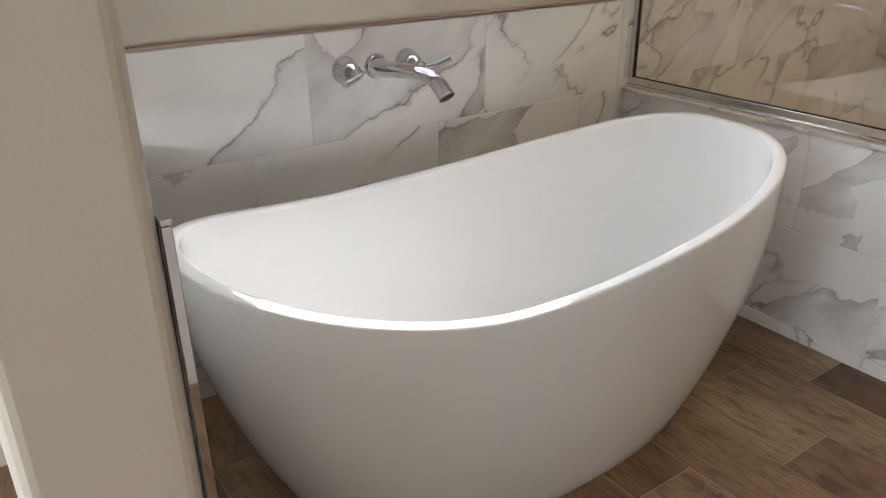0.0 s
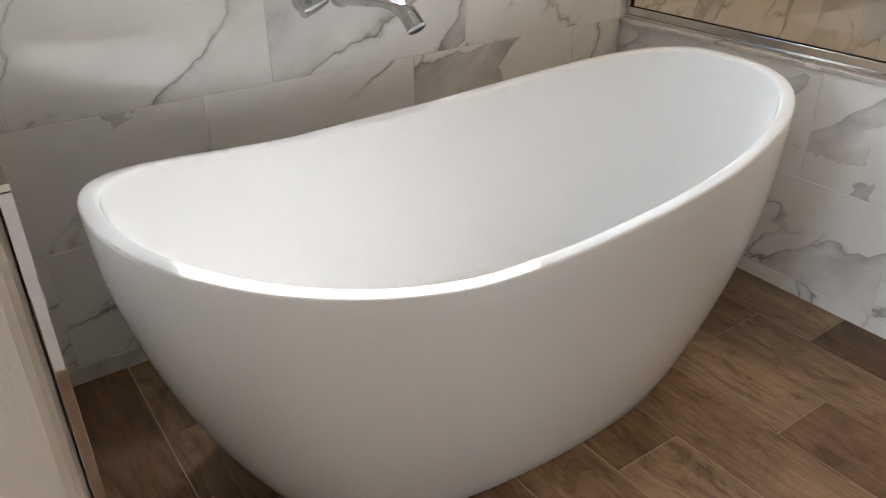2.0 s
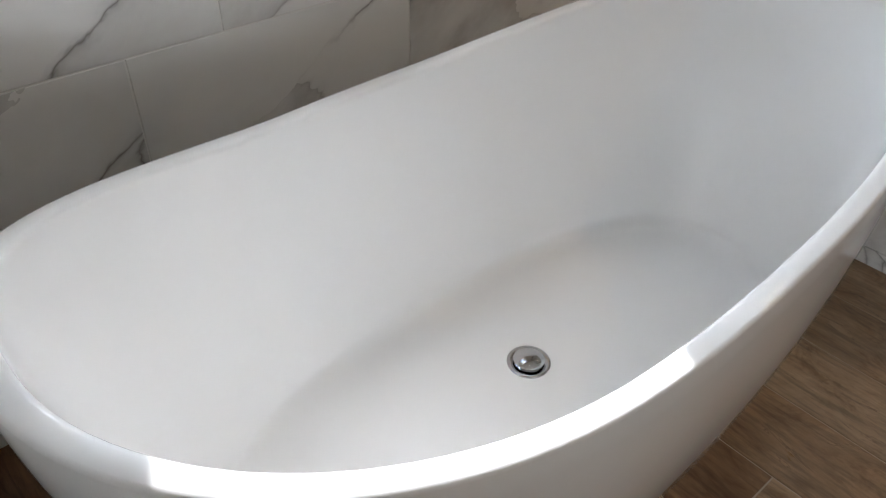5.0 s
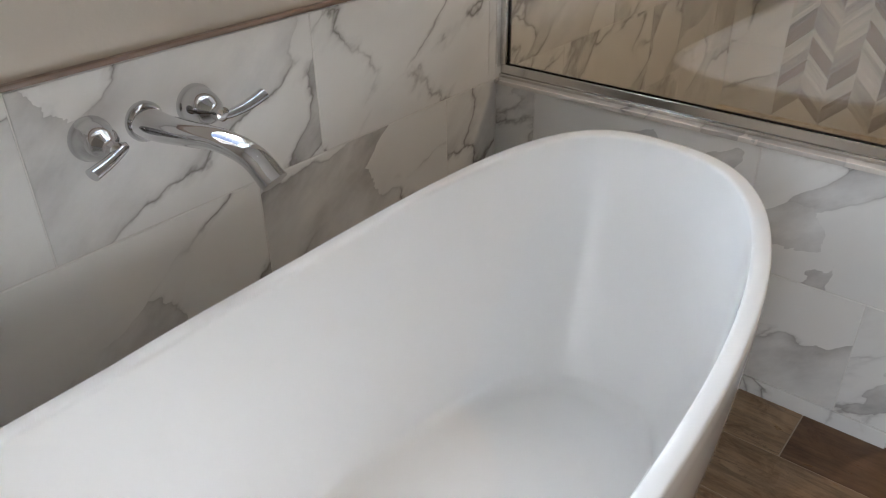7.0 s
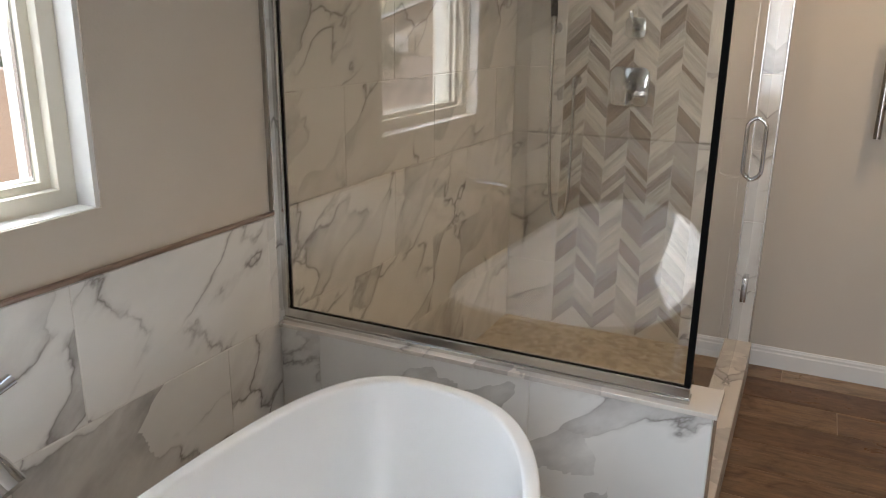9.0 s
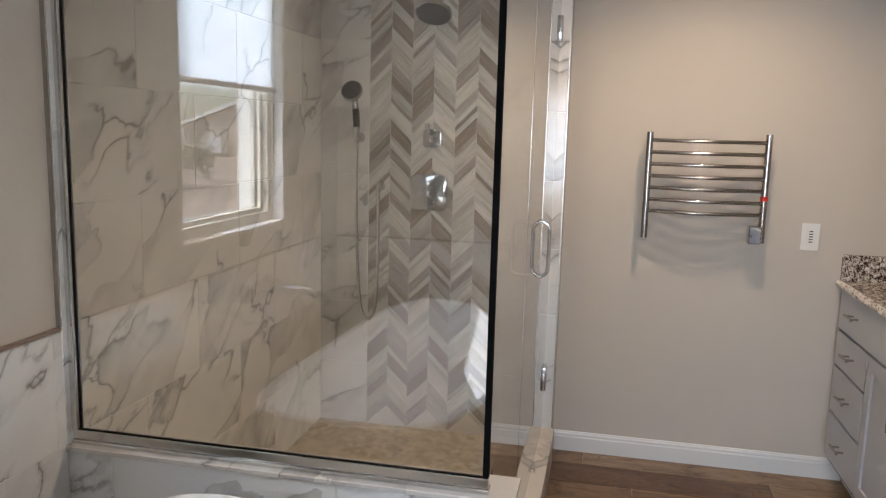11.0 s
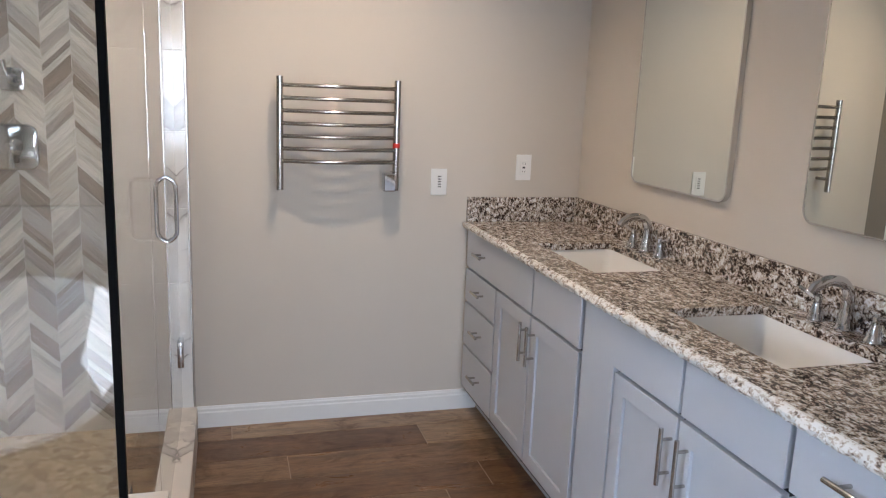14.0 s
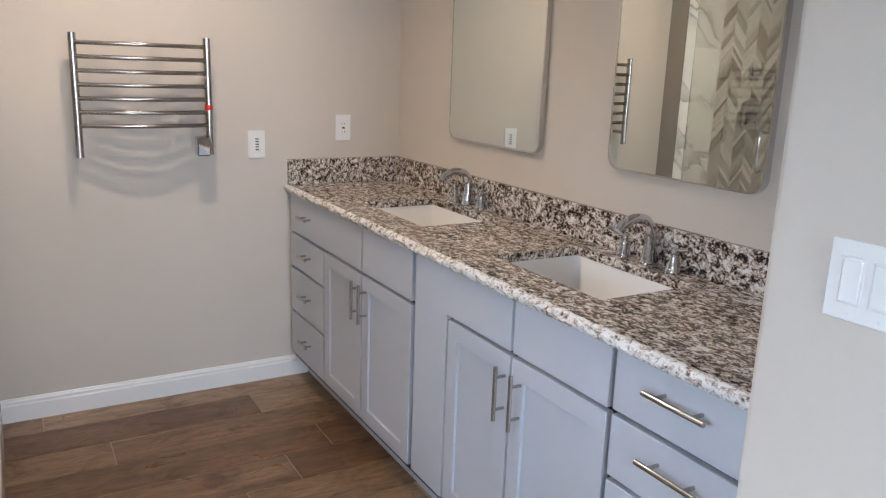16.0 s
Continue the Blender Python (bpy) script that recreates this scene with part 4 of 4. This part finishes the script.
part("meter_box", box(-40.0, -39.75, 21.0, 21.9, -0.2, 0.75, 0.03), M_TRIM, house)
part("conduit", tube([(-39.9, 20.6, -0.4), (-39.9, 20.6, 1.1)], 0.05, 8), M_NICKEL, house)
wq = part("window", box(-40.0, -39.92, 18.6, 19.2, -0.1, 0.3, 0.02), M_DARK, house)

# ---- tiles, as pieces of their walls ----
TW, TH, TT, JG = 0.607, 0.305, 0.011, 0.0025


def tile_run(parent, origin, ux, ztop_rows, u_end, joints, t=TT, z_rot=0.0):
    """Rows of tiles; origin at u=0 on the wall face, ux the unit way along it; rows (z0, z1); joints: a start joint per row."""
    for (z0, z1), j0 in zip(ztop_rows, joints):
        cuts = [0.0]
        u = j0 % TW
        while u < u_end - 0.02:
            if u > 0.02:
                cuts.append(u)
            u += TW
        cuts.append(u_end)
        for a, c in zip(cuts, cuts[1:]):
            me = piece_mesh(c - a - JG, z1 - z0 - JG, t, 0.0012, M_TILE)
            pos = Vector(origin) + Vector(ux) * ((a + c) / 2)
            piece("tile", me, Matrix.Translation((pos.x, pos.y, (z0 + z1) / 2)) @ Matrix.Rotation(z_rot, 4, "Z"), parent)


ROWS = [(0.05, 0.372), (0.372, 0.677), (0.677, 0.982)]
# wainscot on the window wall: the face looks to -y
wains = thing("wainscot", (-0.97, 0.0, 0), "glossy grey-veined white marble tile wainscot behind the tub", "tiled wall", kind="structure")
part("bed", box(-1.949, 0.001, -0.0105, -0.0005, 0, 0.982), M_GROUT, wains)
tile_run(wains, (-1.937, -0.002, 0), (1, 0, 0), ROWS, 1.937, [-0.641 + 1.937, -0.822 + 1.937, -0.641 + 1.937], 0.010)
part("pencil_trim", box(-1.949, -0.002, -0.016, -0.0005, 0.983, 0.993, 0.003), M_BRONZE, wains, "brushed metal edge trim")
part("base_strip", box(-1.937, -0.008, -0.015, -0.002, -0.006, 0.049, 0.002), M_TILE, wains)
part("corner_tile", box(0.0, 0.028, -0.012, -0.0005, 0.678, 2.2, 0.001), M_TILE, wains)
part("corner_trim", box(-0.006, -0.0005, -0.014, -0.0005, 0.994, 2.2), M_NICKEL, wains)
# tile on the partition's face: looks to +x
wp = thing("partition_wainscot", (-1.95, -0.53, 0), "marble tile wainscot with a metal edge on the partition wall", "tiled wall", kind="structure")
tile_run(wp, (-1.949, -1.095, 0), (0, 1, 0), [(0.0, 0.372), (0.372, 0.677), (0.677, 0.972)], 1.08, [0.4, 0.1, 0.4], 0.011, radians(90))
part("edge_trim", box(-1.949, -1.937, -1.1075, -1.096, 0.0, 0.972, 0.001), M_CHROME, wp, "shiny metal tile edge trim")
part("top_trim", box(-1.949, -1.937, -1.1075, -0.012, 0.9725, 0.980, 0.001), M_ALU, wp, "shiny metal tile edge trim")
# half wall, tub side: looks to -x
tile_run(pony, (0.010, -0.012, 0), (0, -1, 0), [(0.045, 0.358), (0.358, 0.664)], 1.158, [0.42, 0.129], 0.010, radians(-90))
# half wall, end face: looks to -y
tile_run(pony, (0.0, -1.160, 0), (1, 0, 0), [(0.0, 0.358), (0.358, 0.664)], 0.12, [0, 0], 0.010, 0)
# half wall, shower side: looks to +x
tile_run(pony, (0.111, -1.03, 0), (0, 1, 0), [(0.08, 0.358), (0.358, 0.664)], 1.02, [0.2, 0.5], 0.010, radians(90))
# shower window-side wall and back wall
SROWS = [(0.08 + i * TH, 0.08 + (i + 1) * TH) for i in range(7)]
swall = thing("shower_side_wall", (0.95, 0.0, 0.08), "grey-veined marble tiles on the shower side wall", "tiled wall", kind="structure")
part("bed", box(0.119, XS, -0.0105, -0.0005, 0.08, 2.2), M_GROUT, swall)
tile_run(swall, (0.06, -0.002, 0), (1, 0, 0), [(max(z0, 0.08), z1) for z0, z1 in SROWS], XS - 0.062, [0.3 if i % 2 else 0.0 for i in range(7)], 0.010)
sback = thing("shower_back_wall", (XS, -0.57, 0.08), "marble tiles beside a chevron strip on the shower back wall", "tiled wall", kind="structure")
CH0, CHW, CHN = -0.249, 0.1008, 6
CH1 = CH0 - CHW * CHN
tile_run(sback, (XS + 0.012, -0.012, 0), (0, -1, 0), SROWS, -0.012 - CH0 - 0.001, [0.0] * 7, 0.012, radians(-90))
tile_run(sback, (XS + 0.012, CH1 - 0.001, 0), (0, -1, 0), SROWS, 1.150 + CH1 - 0.003, [0.0] * 7, 0.012, radians(-90))
part("edge_trim", box(XS - 0.002, XF - 0.0005, -1.1535, -1.1505, 0.0, 2.22), M_NICKEL, sback, "metal edge trim")
# chevron strip
RISE = 0.097


def chevron_mesh(up, h):
    a, t, ch = CHW / 2 - 0.0006, 0.011, 0.0008
    h -= 0.0012
    s = RISE / 2 if up else -RISE / 2
    V = []
    for q, k in ((0.0, 0.0), (-t + ch, 0.0), (-t, ch)):
        V += [(-a + k, q, -s - h / 2 + k), (a - k, q, s - h / 2 + k), (a - k, q, s + h / 2 - k), (-a + k, q, -s + h / 2 - k)]
    F = [(8, 9, 10, 11)]
    for o in (0, 4):
        for i in range(4):
            j = (i + 1) % 4
            F.append((o + i, o + j, o + 4 + j, o + 4 + i))
    me = bpy.data.meshes.new("chevron_tile")
    me.from_pydata(V, [], F)
    me.materials.append(M_CHEV_UP if up else M_CHEV_DOWN)
    return me


HEIGHTS = (0.026, 0.052, 0.072)
CM = {(u, h): chevron_mesh(u, h) for u in (True, False) for h in HEIGHTS}
rng = random.Random(11)
for i in range(CHN):
    y, z = CH0 - CHW * (i + 0.5), 0.13
    while z < 2.17:
        h = rng.choice(HEIGHTS)
        piece("chevron_tile", CM[i % 2 == 0, h], Matrix.Translation((XS + 0.012, y, z + h / 2)) @ Matrix.Rotation(radians(-90), 4, "Z"), sback)
        z += h

# ---- floor planks ----
floor = thing("floor", (-1, -1.5, 0), "brown wood-look plank tile floor", "floor", kind="structure")
PW, PL = 0.1955, 1.2
KNOWN = {-2: -1.303, 0: -1.52, -1: -2.117, 1: -2.28, 3: -1.886, 8: -0.981, 9: -0.818, 10: -1.15, 12: -1.02}
rng = random.Random(5)
for k in range(-2, 36):
    x1 = 1.58 - PW * k
    x0 = x1 - PW
    off = KNOWN.get(k, -rng.random() * PL)
    y = off % PL - 2 * PL - PL
    while y < 0.0:
        ya, yb = max(y, -2.98), min(y + PL, 0.0)
        if yb - ya > 0.03:
            me = piece_mesh(PW - 0.003, yb - ya - 0.003, 0.009, 0.0006, M_WOOD, "plank")
            piece("plank", me, Matrix.Translation(((x0 + x1) / 2, (ya + yb) / 2, -0.009)) @ Matrix.Rotation(radians(-90), 4, "X"), floor)
        y += PL
